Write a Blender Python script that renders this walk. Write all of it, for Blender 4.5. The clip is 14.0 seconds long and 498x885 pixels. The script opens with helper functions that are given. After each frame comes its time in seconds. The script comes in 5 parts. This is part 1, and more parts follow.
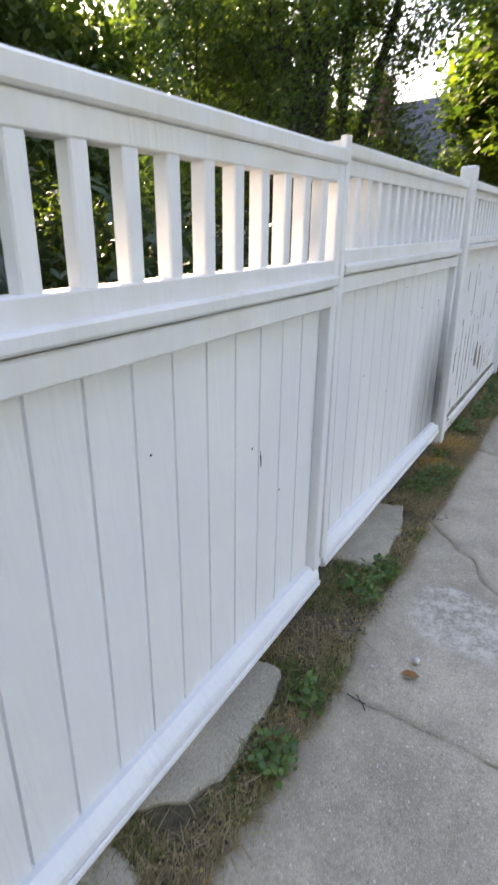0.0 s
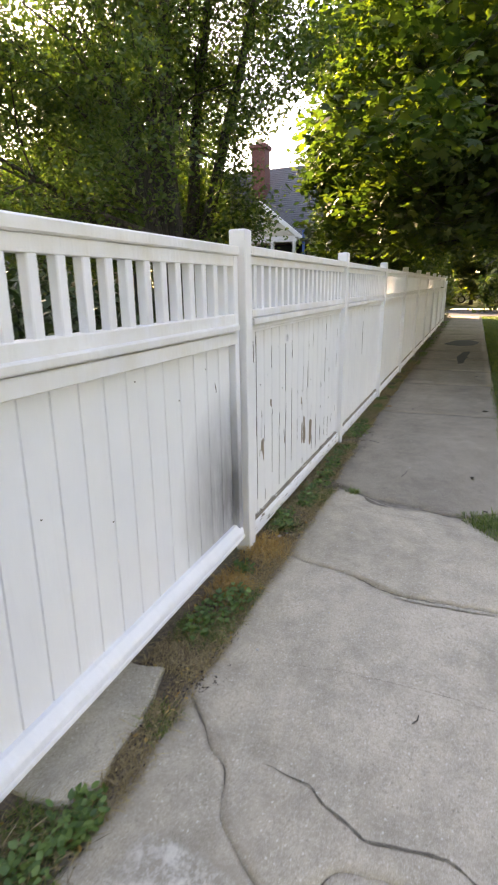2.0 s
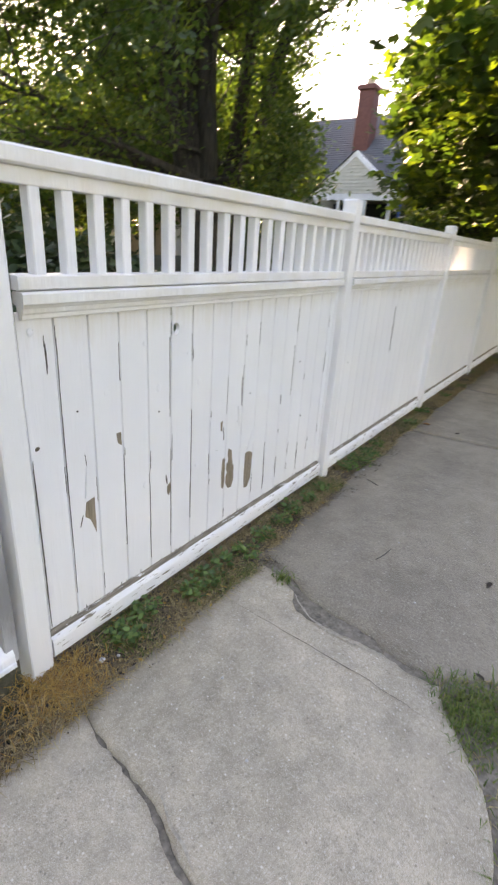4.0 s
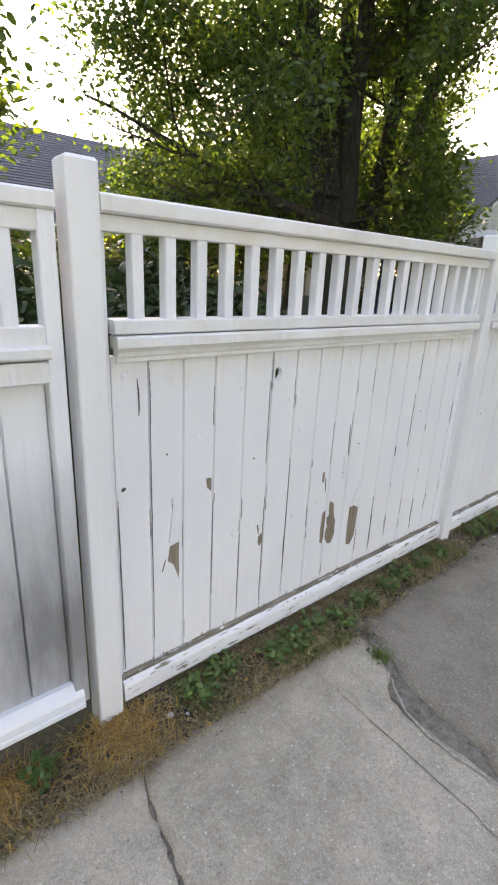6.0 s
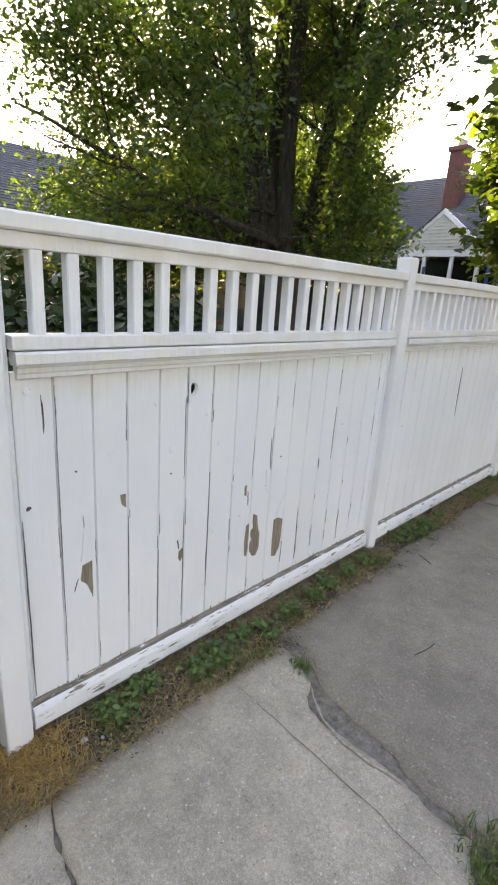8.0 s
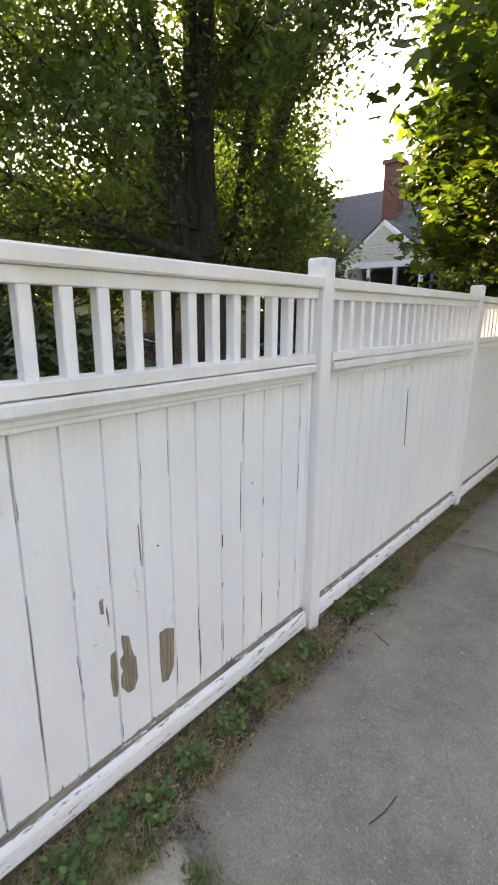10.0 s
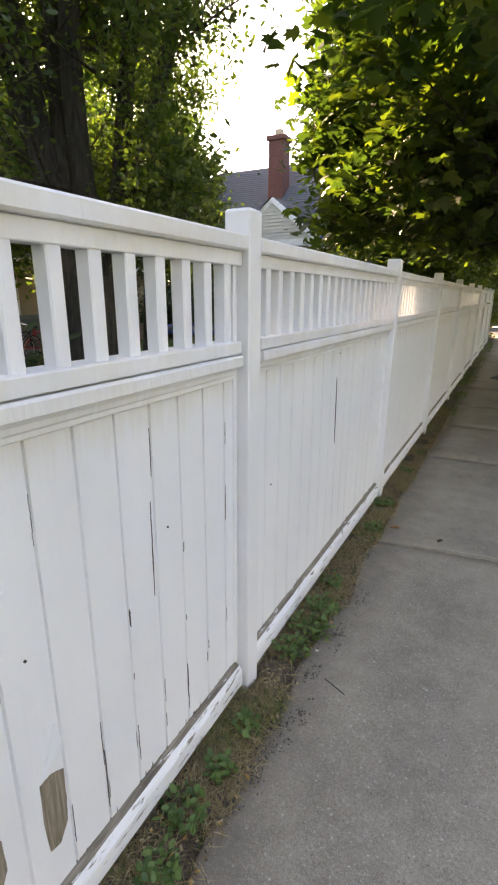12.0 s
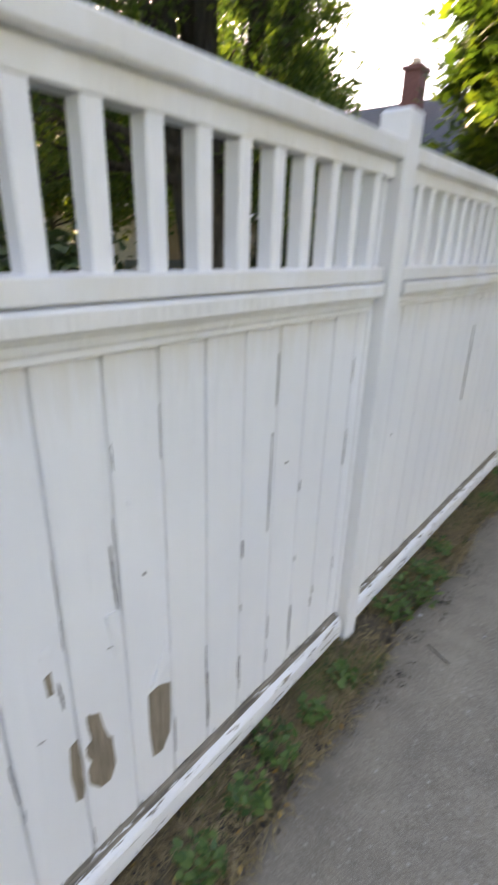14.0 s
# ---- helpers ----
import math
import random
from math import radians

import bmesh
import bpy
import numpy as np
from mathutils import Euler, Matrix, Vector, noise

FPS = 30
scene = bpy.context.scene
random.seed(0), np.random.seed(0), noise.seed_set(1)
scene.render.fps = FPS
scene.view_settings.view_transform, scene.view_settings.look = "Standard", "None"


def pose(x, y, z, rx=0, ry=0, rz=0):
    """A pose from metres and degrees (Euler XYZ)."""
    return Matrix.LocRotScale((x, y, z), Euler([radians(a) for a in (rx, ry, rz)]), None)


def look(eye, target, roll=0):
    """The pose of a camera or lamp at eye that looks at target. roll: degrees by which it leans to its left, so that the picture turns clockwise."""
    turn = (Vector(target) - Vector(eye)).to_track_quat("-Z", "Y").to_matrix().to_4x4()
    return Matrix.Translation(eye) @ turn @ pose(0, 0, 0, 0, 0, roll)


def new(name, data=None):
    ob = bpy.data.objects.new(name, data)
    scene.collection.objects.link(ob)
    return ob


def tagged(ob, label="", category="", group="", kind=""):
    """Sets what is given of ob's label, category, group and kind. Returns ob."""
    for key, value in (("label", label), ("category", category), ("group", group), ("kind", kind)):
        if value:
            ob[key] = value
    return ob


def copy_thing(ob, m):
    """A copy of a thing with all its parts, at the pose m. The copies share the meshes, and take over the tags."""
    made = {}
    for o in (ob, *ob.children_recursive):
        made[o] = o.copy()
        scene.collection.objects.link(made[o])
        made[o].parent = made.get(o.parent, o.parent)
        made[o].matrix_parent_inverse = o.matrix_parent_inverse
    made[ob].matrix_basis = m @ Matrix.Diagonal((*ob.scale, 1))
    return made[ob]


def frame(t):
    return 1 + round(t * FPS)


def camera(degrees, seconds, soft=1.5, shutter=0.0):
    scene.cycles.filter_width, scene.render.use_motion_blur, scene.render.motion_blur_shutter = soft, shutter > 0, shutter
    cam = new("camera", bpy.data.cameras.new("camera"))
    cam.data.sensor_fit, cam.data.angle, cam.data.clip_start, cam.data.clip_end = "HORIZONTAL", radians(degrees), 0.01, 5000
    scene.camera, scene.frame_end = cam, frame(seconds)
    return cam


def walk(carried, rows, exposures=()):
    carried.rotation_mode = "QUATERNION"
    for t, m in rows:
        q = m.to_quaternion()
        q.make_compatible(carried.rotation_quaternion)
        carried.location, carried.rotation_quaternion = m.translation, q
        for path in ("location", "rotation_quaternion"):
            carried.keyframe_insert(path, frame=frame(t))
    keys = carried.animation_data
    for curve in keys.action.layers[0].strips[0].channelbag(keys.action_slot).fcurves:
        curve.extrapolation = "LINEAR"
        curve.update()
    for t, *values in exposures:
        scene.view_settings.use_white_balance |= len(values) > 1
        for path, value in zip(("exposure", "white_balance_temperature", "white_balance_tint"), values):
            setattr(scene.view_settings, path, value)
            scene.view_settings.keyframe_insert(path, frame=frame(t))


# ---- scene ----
cam = camera(53.9, 14.0, soft=2.1, shutter=0.22)
PATH = [
    (0, (0.837, -3.853, 1.557), (-0.215, -2.335, 0.79), -1.8),
    (0.5, (0.861, -3.744, 1.608), (-0.002, -2.034, 1.034), -2.6),
    (1, (0.971, -3.424, 1.615), (0.443, -1.68, 0.789), 0.1),
    (1.5, (1.113, -3.048, 1.61), (0.459, -1.296, 0.901), -1.4),
    (2, (1.224, -2.665, 1.653), (0.446, -0.925, 1.048), -1.0),
    (2.5, (1.266, -2.126, 1.628), (0.581, -0.432, 0.817), 2.1),
    (3, (1.384, -1.619, 1.612), (0.548, 0.044, 0.879), -0.1),
    (3.5, (1.43, -1.218, 1.645), (0.508, 0.467, 1.087), 2.5),
    (4, (1.493, -0.792, 1.653), (0.456, 0.746, 0.904), 3.7),
    (4.2, (1.48, -0.667, 1.638), (0.19, 0.679, 0.913), 1.9),
    (6.3, (1.48, -0.542, 1.684), (0.028, 0.681, 1.054), 2.9),
    (6.5, (1.522, -0.515, 1.695), (0.146, 0.8, 1.081), 3.0),
    (7, (1.597, -0.516, 1.706), (0.315, 0.915, 1.15), 3.0),
    (7.5, (1.593, -0.505, 1.694), (0.294, 0.905, 1.126), 3.7),
    (8, (1.582, -0.483, 1.695), (0.252, 0.892, 1.11), 3.9),
    (8.5, (1.612, -0.4, 1.685), (0.342, 1.024, 1.085), 4.0),
    (8.7, (1.616, -0.353, 1.69), (0.394, 1.113, 1.092), 4.0),
    (10.8, (1.027, 0.703, 1.715), (-0.216, 2.211, 1.289), -1.4),
    (11, (0.967, 0.729, 1.722), (-0.195, 2.3, 1.297), -0.4),
    (11.5, (0.863, 0.786, 1.715), (-0.051, 2.499, 1.238), 1.1),
    (12, (0.877, 0.82, 1.676), (-0.015, 2.516, 1.104), 0.3),
    (12.5, (0.828, 0.815, 1.623), (-0.198, 2.359, 0.873), -0.2),
    (13, (0.698, 0.827, 1.446), (-0.651, 1.858, 0.389), -5.7),
    (13.5, (0.615, 0.802, 1.385), (-0.785, 1.711, 0.283), -4.2),
    (14, (0.757, 0.834, 1.573), (-0.418, 2.273, 0.831), 1.7),
]
walk(cam, [(t, look(eye, target, roll)) for t, eye, target, roll in PATH], exposures=[(0.0, 3.0, 8200, 26), (0.8, 3.1, 9300, 28), (2.0, 3.2, 9400, 28), (3.0, 3.28, 9400, 28), (4.2, 3.32, 9300, 28), (6.5, 3.14, 9200, 28), (12.5, 3.12, 9300, 28), (13.5, 3.1, 8700, 26), (14.0, 3.06, 8900, 27)])

# ---- light ----
SUN_AZ, SUN_EL = radians(141), radians(27)      # azimuth from +x towards +y
world = bpy.data.worlds.new("sky_world")
scene.world = world
world.use_nodes = True
wn = world.node_tree.nodes
sky = wn.new("ShaderNodeTexSky")
sky.sky_type, sky.sun_disc = "NISHITA", False
sky.sun_elevation, sky.sun_rotation = SUN_EL, radians(90) - SUN_AZ
sky.dust_density, sky.air_density, sky.ozone_density = 0.6, 1.0, 1.0
wn["Background"].inputs["Strength"].default_value = 0.15
world.node_tree.links.new(sky.outputs["Color"], wn["Background"].inputs["Color"])
sun = new("sun", bpy.data.lights.new("sun", "SUN"))
sun.data.energy, sun.data.angle, sun.data.color = 4.0, radians(0.6), (1.0, 0.87, 0.68)
sun_from = Vector((math.cos(SUN_EL) * math.cos(SUN_AZ), math.cos(SUN_EL) * math.sin(SUN_AZ), math.sin(SUN_EL)))
sun.matrix_world = look(tuple(sun_from * 60), (0, 0, 0))


# ---- materials ----
class Mat:
    """Small wrapper for node materials."""

    def __init__(self, name):
        self.m = bpy.data.materials.new(name)
        self.m.use_nodes = True
        self.t = self.m.node_tree
        self.b = self.t.nodes["Principled BSDF"]
        self.out = self.t.nodes["Material Output"]

    def n(self, kind, **inputs):
        node = self.t.nodes.new("ShaderNode" + kind)
        for key, value in inputs.items():
            self.put(node, key, value)
        return node

    def put(self, node, key, value):
        sock = node.inputs[int(key[1:])] if key[0] == "i" and key[1:].isdigit() else node.inputs[key]
        if isinstance(value, bpy.types.NodeSocket):
            self.t.links.new(value, sock)
        else:
            sock.default_value = value

    def place(self, sx=1.0, sy=1.0, sz=1.0, local=False):
        src = self.n("TexCoord").outputs["Object"] if local else self.n("NewGeometry").outputs["Position"]
        mp = self.n("Mapping", Vector=src, Scale=(sx, sy, sz))
        return mp.outputs["Vector"]

    def noise(self, vec, scale, detail=4.0, rough=0.55):
        return self.n("TexNoise", Vector=vec, Scale=scale, Detail=detail, Roughness=rough).outputs["Fac"]

    def ramp(self, fac, *stops):
        node = self.n("ValToRGB", Fac=fac)
        e = node.color_ramp.elements
        while len(e) < len(stops):
            e.new(0.5)
        for el, (p, c) in zip(e, stops):
            el.position = p
            el.color = (*c, 1) if isinstance(c, tuple) else (c, c, c, 1)
        return node.outputs["Color"]

    def mix(self, fac, a, b, kind="MIX"):
        node = self.t.nodes.new("ShaderNodeMix")
        node.data_type, node.blend_type = "RGBA", kind
        for i, v in ((0, fac), (6, a), (7, b)):
            if isinstance(v, bpy.types.NodeSocket):
                self.t.links.new(v, node.inputs[i])
            else:
                node.inputs[i].default_value = (*v, 1) if isinstance(v, tuple) else v
        return node.outputs[2]

    def math(self, op, a, b=0.0):
        node = self.t.nodes.new("ShaderNodeMath")
        node.operation = op
        for i, v in ((0, a), (1, b)):
            if isinstance(v, bpy.types.NodeSocket):
                self.t.links.new(v, node.inputs[i])
            else:
                node.inputs[i].default_value = v
        return node.outputs[0]

    def bump(self, height, strength=0.3, dist=0.01):
        node = self.n("Bump", Height=height, Strength=strength, Distance=dist)
        self.t.links.new(node.outputs["Normal"], self.b.inputs["Normal"])

    def set(self, **kw):
        for key, value in kw.items():
            self.put(self.b, key.replace("_", " "), value)
        return self


def rnd(m):
    return m.n("ObjectInfo").outputs["Random"]


def sphere_mask(m, centre, scale):
    """1 at centre, falling to 0 at the ellipsoid of that scale."""
    pos = m.n("NewGeometry").outputs["Position"]
    sub = m.t.nodes.new("ShaderNodeVectorMath")
    sub.operation = "SUBTRACT"
    m.t.links.new(pos, sub.inputs[0])
    sub.inputs[1].default_value = centre
    div = m.t.nodes.new("ShaderNodeVectorMath")
    div.operation = "DIVIDE"
    m.t.links.new(sub.outputs[0], div.inputs[0])
    div.inputs[1].default_value = scale
    ln = m.t.nodes.new("ShaderNodeVectorMath")
    ln.operation = "LENGTH"
    m.t.links.new(div.outputs[0], ln.inputs[0])
    return m.math("MAXIMUM", m.math("SUBTRACT", 1.0, ln.outputs["Value"]), 0.0)


def paint(name, flake=0.0, mildew=False, dingy=0.0, drip=False):
    """White exterior paint on wood, brushed along z, with grime and, if asked, flaked-off paint or a mildew stain."""
    m = Mat(name)
    grain = m.noise(m.place(60, 60, 4), 1.0, 5)
    cloud = m.noise(m.place(1.5, 1.5, 0.9), 1.6, 4)
    rings = m.n("TexWave", Vector=m.place(1, 16, 1.1), Scale=1.3, Distortion=7.0, Detail=3.0).outputs["Fac"]
    spots = m.noise(m.place(1, 1, 0.35), 26, 6, 0.7)
    col = m.ramp(cloud, (0.3, (0.72, 0.735, 0.775)), (0.7, (0.79, 0.80, 0.825)))
    col = m.mix(m.math("MULTIPLY", rnd(m), 0.22), col, (0.765, 0.76, 0.75))
    col = m.mix(m.ramp(spots, (0.70, 0.0), (0.80, 0.55)), col, (0.50, 0.49, 0.46))
    if dingy:
        col = m.mix(m.math("MULTIPLY", m.ramp(m.noise(m.place(3, 3, 2), 2.0), (0.3, 0.0), (0.7, 1.0)), dingy), col, (0.62, 0.58, 0.49))
    if drip:
        # tannin runs down from the moulding
        high = m.n("SeparateXYZ", Vector=m.n("NewGeometry").outputs["Position"]).outputs["Z"]
        run = m.math("ADD", high, m.math("MULTIPLY", m.noise(m.place(9, 9, 0.8), 2.4, 6, 0.7), 0.34))
        col = m.mix(m.ramp(m.math("SUBTRACT", run, 1.0), (0.46, 0.0), (0.60, 0.42)), col, (0.56, 0.50, 0.40))
    if mildew:
        mask = sphere_mask(m, (0.0, -0.16, 0.45), (0.5, 0.66, 0.72))
        streak = m.noise(m.place(7, 7, 1.6), 2.2, 7, 0.7)
        mask = m.math("MULTIPLY", mask, m.math("ADD", streak, 0.35))
        col = m.mix(m.ramp(mask, (0.05, 0.0), (0.30, 0.35), (0.75, 0.85)), col, (0.13, 0.13, 0.135))
    rough = 0.42
    if flake:
        fl = m.noise(m.place(20, 3.0, 20), 2.6, 9, 0.74)
        mask = m.ramp(fl, (0.60 - flake, 0.0), (0.615 - flake, 1.0))
        wood = m.ramp(m.noise(m.place(60, 3, 60), 2.0, 5), (0.35, (0.10, 0.085, 0.07)), (0.7, (0.30, 0.26, 0.21)))
        col = m.mix(mask, col, wood)
        rough = m.math("ADD", m.math("MULTIPLY", mask, 0.4), 0.45)
        hgt = m.math("SUBTRACT", m.math("MULTIPLY", grain, 0.25), mask)
        m.bump(hgt, 0.5, 0.004)
    else:
        relief = m.math("ADD", m.math("MULTIPLY", grain, 0.16), m.math("MULTIPLY", spots, 0.55))
        m.bump(m.math("ADD", relief, m.math("MULTIPLY", rings, 0.30)), 0.6, 0.006)
    return m.set(Base_Color=col, Roughness=rough).m


PAINT = paint("white_paint")
PAINT_BOARD = paint("white_board_paint", drip=True)
PAINT_RAIL = paint("white_paint_rail", dingy=0.55)
PAINT_GATE = paint("white_paint_gate", mildew=True)
PAINT_FLAKED = paint("flaking_white_paint", flake=0.02)
PAINT_LEDGE = paint("bare_flaking_ledge", flake=0.20)
PAINT_POST = paint("white_paint_post", dingy=0.12)


def wood_mat(name, dark, light):
    m = Mat(name)
    g = m.noise(m.place(120, 120, 7), 1.2, 6, 0.6)
    m.bump(g, 0.5, 0.004)
    return m.set(Base_Color=m.ramp(g, (0.3, dark), (0.72, light)), Roughness=0.85).m


BARE_WOOD = wood_mat("weathered_wood", (0.13, 0.105, 0.08), (0.33, 0.27, 0.205))
CRACK_DARK = wood_mat("open_crack_wood", (0.04, 0.035, 0.03), (0.13, 0.115, 0.10))


def concrete(name, base, crust=False, speck=0.5, wash=0.6):
    m = Mat(name)
    p = m.place()
    big, mid, fine = m.noise(p, 1.1, 5, 0.6), m.noise(p, 7, 8, 0.72), m.noise(p, 85, 6, 0.75)
    lo, hi = tuple(c * 0.66 for c in base), tuple(min(1, c * 1.26) for c in base)
    col = m.ramp(m.math("ADD", m.math("MULTIPLY", big, 0.55), m.math("MULTIPLY", mid, 0.45)), (0.38, lo), (0.62, hi))
    col = m.mix(m.math("MULTIPLY", rnd(m), 0.15), col, tuple(c * 0.85 for c in base))
    col = m.mix(m.ramp(fine, (0.36, 0.6), (0.50, 0.0)), col, tuple(c * 0.6 for c in base))
    col = m.mix(m.ramp(fine, (0.54, 0.0), (0.68, speck)), col, (0.64, 0.60, 0.53))
    grit = m.noise(p, 260, 3, 0.7)
    col = m.mix(m.ramp(grit, (0.56, 0.0), (0.64, speck)), col, (0.72, 0.68, 0.60))
    col = m.mix(m.ramp(grit, (0.34, 0.7), (0.44, 0.0)), col, tuple(c * 0.42 for c in base))
    # exposed pale aggregate and dark gravel, stone by stone
    cell = m.n("TexVoronoi", Vector=p, Scale=70.0)
    chosen = m.n("SeparateColor", Color=cell.outputs["Color"]).outputs[0]
    near = m.ramp(cell.outputs["Distance"], (0.16, 1.0), (0.34, 0.0))
    col = m.mix(m.math("MULTIPLY", near, m.ramp(chosen, (0.90, 0.0), (0.94, 0.75 * speck / 0.5))), col, (0.70, 0.67, 0.60))
    col = m.mix(m.math("MULTIPLY", near, m.ramp(chosen, (0.06, 0.7), (0.10, 0.0))), col, tuple(c * 0.4 for c in base))
    rubbed = m.noise(m.place(1.6, 0.5, 1), 2.3, 6, 0.7)
    col = m.mix(m.ramp(rubbed, (0.52, 0.0), (0.72, 0.35)), col, tuple(min(1, c * 1.3) for c in base))
    # soil washed onto the edge beside the strip
    away = m.math("ADD", m.n("SeparateXYZ", Vector=p).outputs["X"], m.math("MULTIPLY", m.noise(p, 5.0, 7, 0.7), -0.35))
    col = m.mix(m.ramp(away, (0.10, wash), (0.26, 0.0)), col, tuple(c * 0.52 for c in base))
    height = m.math("ADD", m.math("MULTIPLY", fine, 0.5), mid)
    if crust:
        edge = m.noise(p, 5.5, 10, 0.8)
        lace = m.ramp(m.noise(p, 19, 12, 0.85), (0.44, 0.0), (0.56, 1.0))
        zone = sphere_mask(m, (0.62, -2.03, 0), (0.34, 0.24, 1))
        for spot, size in (((0.95, -2.10, 0), (0.36, 0.20, 1)), ((1.27, -1.76, 0), (0.24, 0.20, 1)), ((1.28, -2.08, 0), (0.24, 0.10, 1)), ((0.60, -1.84, 0), (0.24, 0.10, 1)), ((1.44, -2.16, 0), (0.12, 0.20, 1))):
            zone = m.math("MAXIMUM", zone, sphere_mask(m, spot, size))
        zone = m.math("ADD", zone, m.math("MULTIPLY", m.math("SUBTRACT", edge, 0.5), 1.3))
        white = m.math("MULTIPLY", m.ramp(zone, (0.26, 0.0), (0.50, 1.0)), m.math("ADD", m.math("MULTIPLY", lace, 0.72), 0.04))
        pit = m.math("ADD", sphere_mask(m, (1.10, -1.90, 0), (0.36, 0.21, 1)), m.math("MULTIPLY", m.math("SUBTRACT", edge, 0.5), 0.8))
        pit = m.math("MAXIMUM", pit, m.math("ADD", sphere_mask(m, (1.52, -1.98, 0), (0.22, 0.30, 1)), m.math("MULTIPLY", m.math("SUBTRACT", edge, 0.5), 0.8)))
        wet = m.ramp(pit, (0.22, 0.0), (0.34, 0.75))
        brown = m.ramp(m.math("ADD", sphere_mask(m, (0.72, -1.92, 0), (0.45, 0.30, 1)), m.math("MULTIPLY", m.math("SUBTRACT", edge, 0.5), 1.2)), (0.2, 0.0), (0.5, 0.5))
        col = m.mix(brown, col, (0.27, 0.23, 0.18))
        col = m.mix(white, col, (0.72, 0.68, 0.61))
        col = m.mix(wet, col, (0.26, 0.225, 0.18))
        height = m.math("ADD", height, m.math("MULTIPLY", white, 2.5))
    m.bump(height, 0.45, 0.006)
    return m.set(Base_Color=col, Roughness=0.9).m


CONCRETE = concrete("sidewalk_concrete", (0.435, 0.37, 0.285))
CONCRETE_CRUST = concrete("spalled_concrete", (0.445, 0.38, 0.297), crust=True)
# darker, browner base than CONCRETE, for every slab past the wide joint
CONCRETE_BROWN = concrete("darker_brown_concrete", (0.295, 0.247, 0.190), speck=0.3)
CONCRETE_OLD = concrete("old_apron_concrete", (0.44, 0.385, 0.30), wash=0.12)


def soil_mat():
    m = Mat("soil_and_litter")
    p = m.place()
    a, b = m.noise(p, 2.0, 6, 0.65), m.noise(p, 45, 6, 0.7)
    col = m.ramp(b, (0.3, (0.055, 0.042, 0.03)), (0.55, (0.15, 0.115, 0.08)), (0.75, (0.30, 0.235, 0.16)))
    col = m.mix(m.ramp(a, (0.45, 0.0), (0.65, 0.6)), col, (0.09, 0.105, 0.045))
    m.bump(b, 0.9, 0.02)
    return m.set(Base_Color=col, Roughness=0.95).m


def lawn_mat():
    m = Mat("lawn_ground")
    p = m.place()
    a, b = m.noise(p, 0.5, 5, 0.6), m.noise(p, 60, 6, 0.7)
    col = m.ramp(b, (0.3, (0.045, 0.075, 0.02)), (0.6, (0.11, 0.16, 0.04)), (0.8, (0.20, 0.22, 0.08)))
    col = m.mix(m.ramp(a, (0.5, 0.0), (0.72, 0.65)), col, (0.17, 0.15, 0.07))
    m.bump(b, 1.0, 0.03)
    return m.set(Base_Color=col, Roughness=0.9).m


SOIL, LAWN = soil_mat(), lawn_mat()


def leaf_mat(name, a, b, c, glow=0.45):
    """Leaves: per-leaf colour, diffuse with light coming through."""
    m = Mat(name)
    r = m.n("NewGeometry").outputs["Random Per Island"]
    col = m.ramp(r, (0.1, a), (0.55, b), (0.95, c))
    col = m.mix(m.math("MULTIPLY", m.noise(m.place(), 0.7, 3), 0.4), col, a)
    m.set(Base_Color=col, Roughness=0.5)
    tr = m.n("BsdfTranslucent")
    warm = m.mix(1.0, col, (1.6, 1.75, 0.55), "MULTIPLY")
    m.t.links.new(warm, tr.inputs["Color"])
    mx = m.n("MixShader", Fac=glow)
    m.t.links.new(m.b.outputs[0], mx.inputs[1])
    m.t.links.new(tr.outputs[0], mx.inputs[2])
    m.t.links.new(mx.outputs[0], m.out.inputs["Surface"])
    return m.m


LEAF_ASH = leaf_mat("ash_leaf", (0.045, 0.085, 0.035), (0.07, 0.12, 0.045), (0.12, 0.165, 0.05))
LEAF_MAPLE = leaf_mat("maple_leaf", (0.034, 0.068, 0.024), (0.058, 0.102, 0.03), (0.12, 0.16, 0.035), 0.47)
LEAF_SHRUB = leaf_mat("shrub_leaf", (0.04, 0.07, 0.025), (0.07, 0.11, 0.035), (0.16, 0.19, 0.05))
# darkened and less translucent, standing in for shade behind the pickets
LEAF_HEDGE_SHADED = leaf_mat("shaded_hedge_leaf", (0.02, 0.045, 0.018), (0.035, 0.065, 0.022), (0.06, 0.09, 0.03), 0.12)
LEAF_FAR = leaf_mat("far_leaf", (0.05, 0.08, 0.03), (0.09, 0.13, 0.04), (0.18, 0.2, 0.06), 0.5)
GRASS = leaf_mat("grass_blade", (0.06, 0.11, 0.025), (0.11, 0.18, 0.04), (0.24, 0.26, 0.08), 0.3)
DRY_GRASS = leaf_mat("dry_grass_blade", (0.19, 0.135, 0.075), (0.34, 0.255, 0.15), (0.52, 0.41, 0.26), 0.25)
BROWN_GRASS = leaf_mat("brown_grass_stem", (0.10, 0.065, 0.035), (0.18, 0.12, 0.07), (0.27, 0.19, 0.12), 0.2)
# orange brightened to paint sunlight into the grass; also colours leaf scraps
ORANGE_GRASS = leaf_mat("orange_grass_blade", (0.36, 0.19, 0.055), (0.52, 0.31, 0.09), (0.62, 0.43, 0.18), 0.25)
WEED = leaf_mat("weed_leaf", (0.05, 0.11, 0.03), (0.085, 0.17, 0.04), (0.16, 0.25, 0.07), 0.25)


def bark_mat():
    m = Mat("bark")
    g = m.noise(m.place(14, 14, 2.0), 1.6, 7, 0.65)
    m.bump(g, 1.0, 0.04)
    return m.set(Base_Color=m.ramp(g, (0.3, (0.018, 0.017, 0.016)), (0.7, (0.085, 0.08, 0.072))), Roughness=0.95).m


BARK = bark_mat()


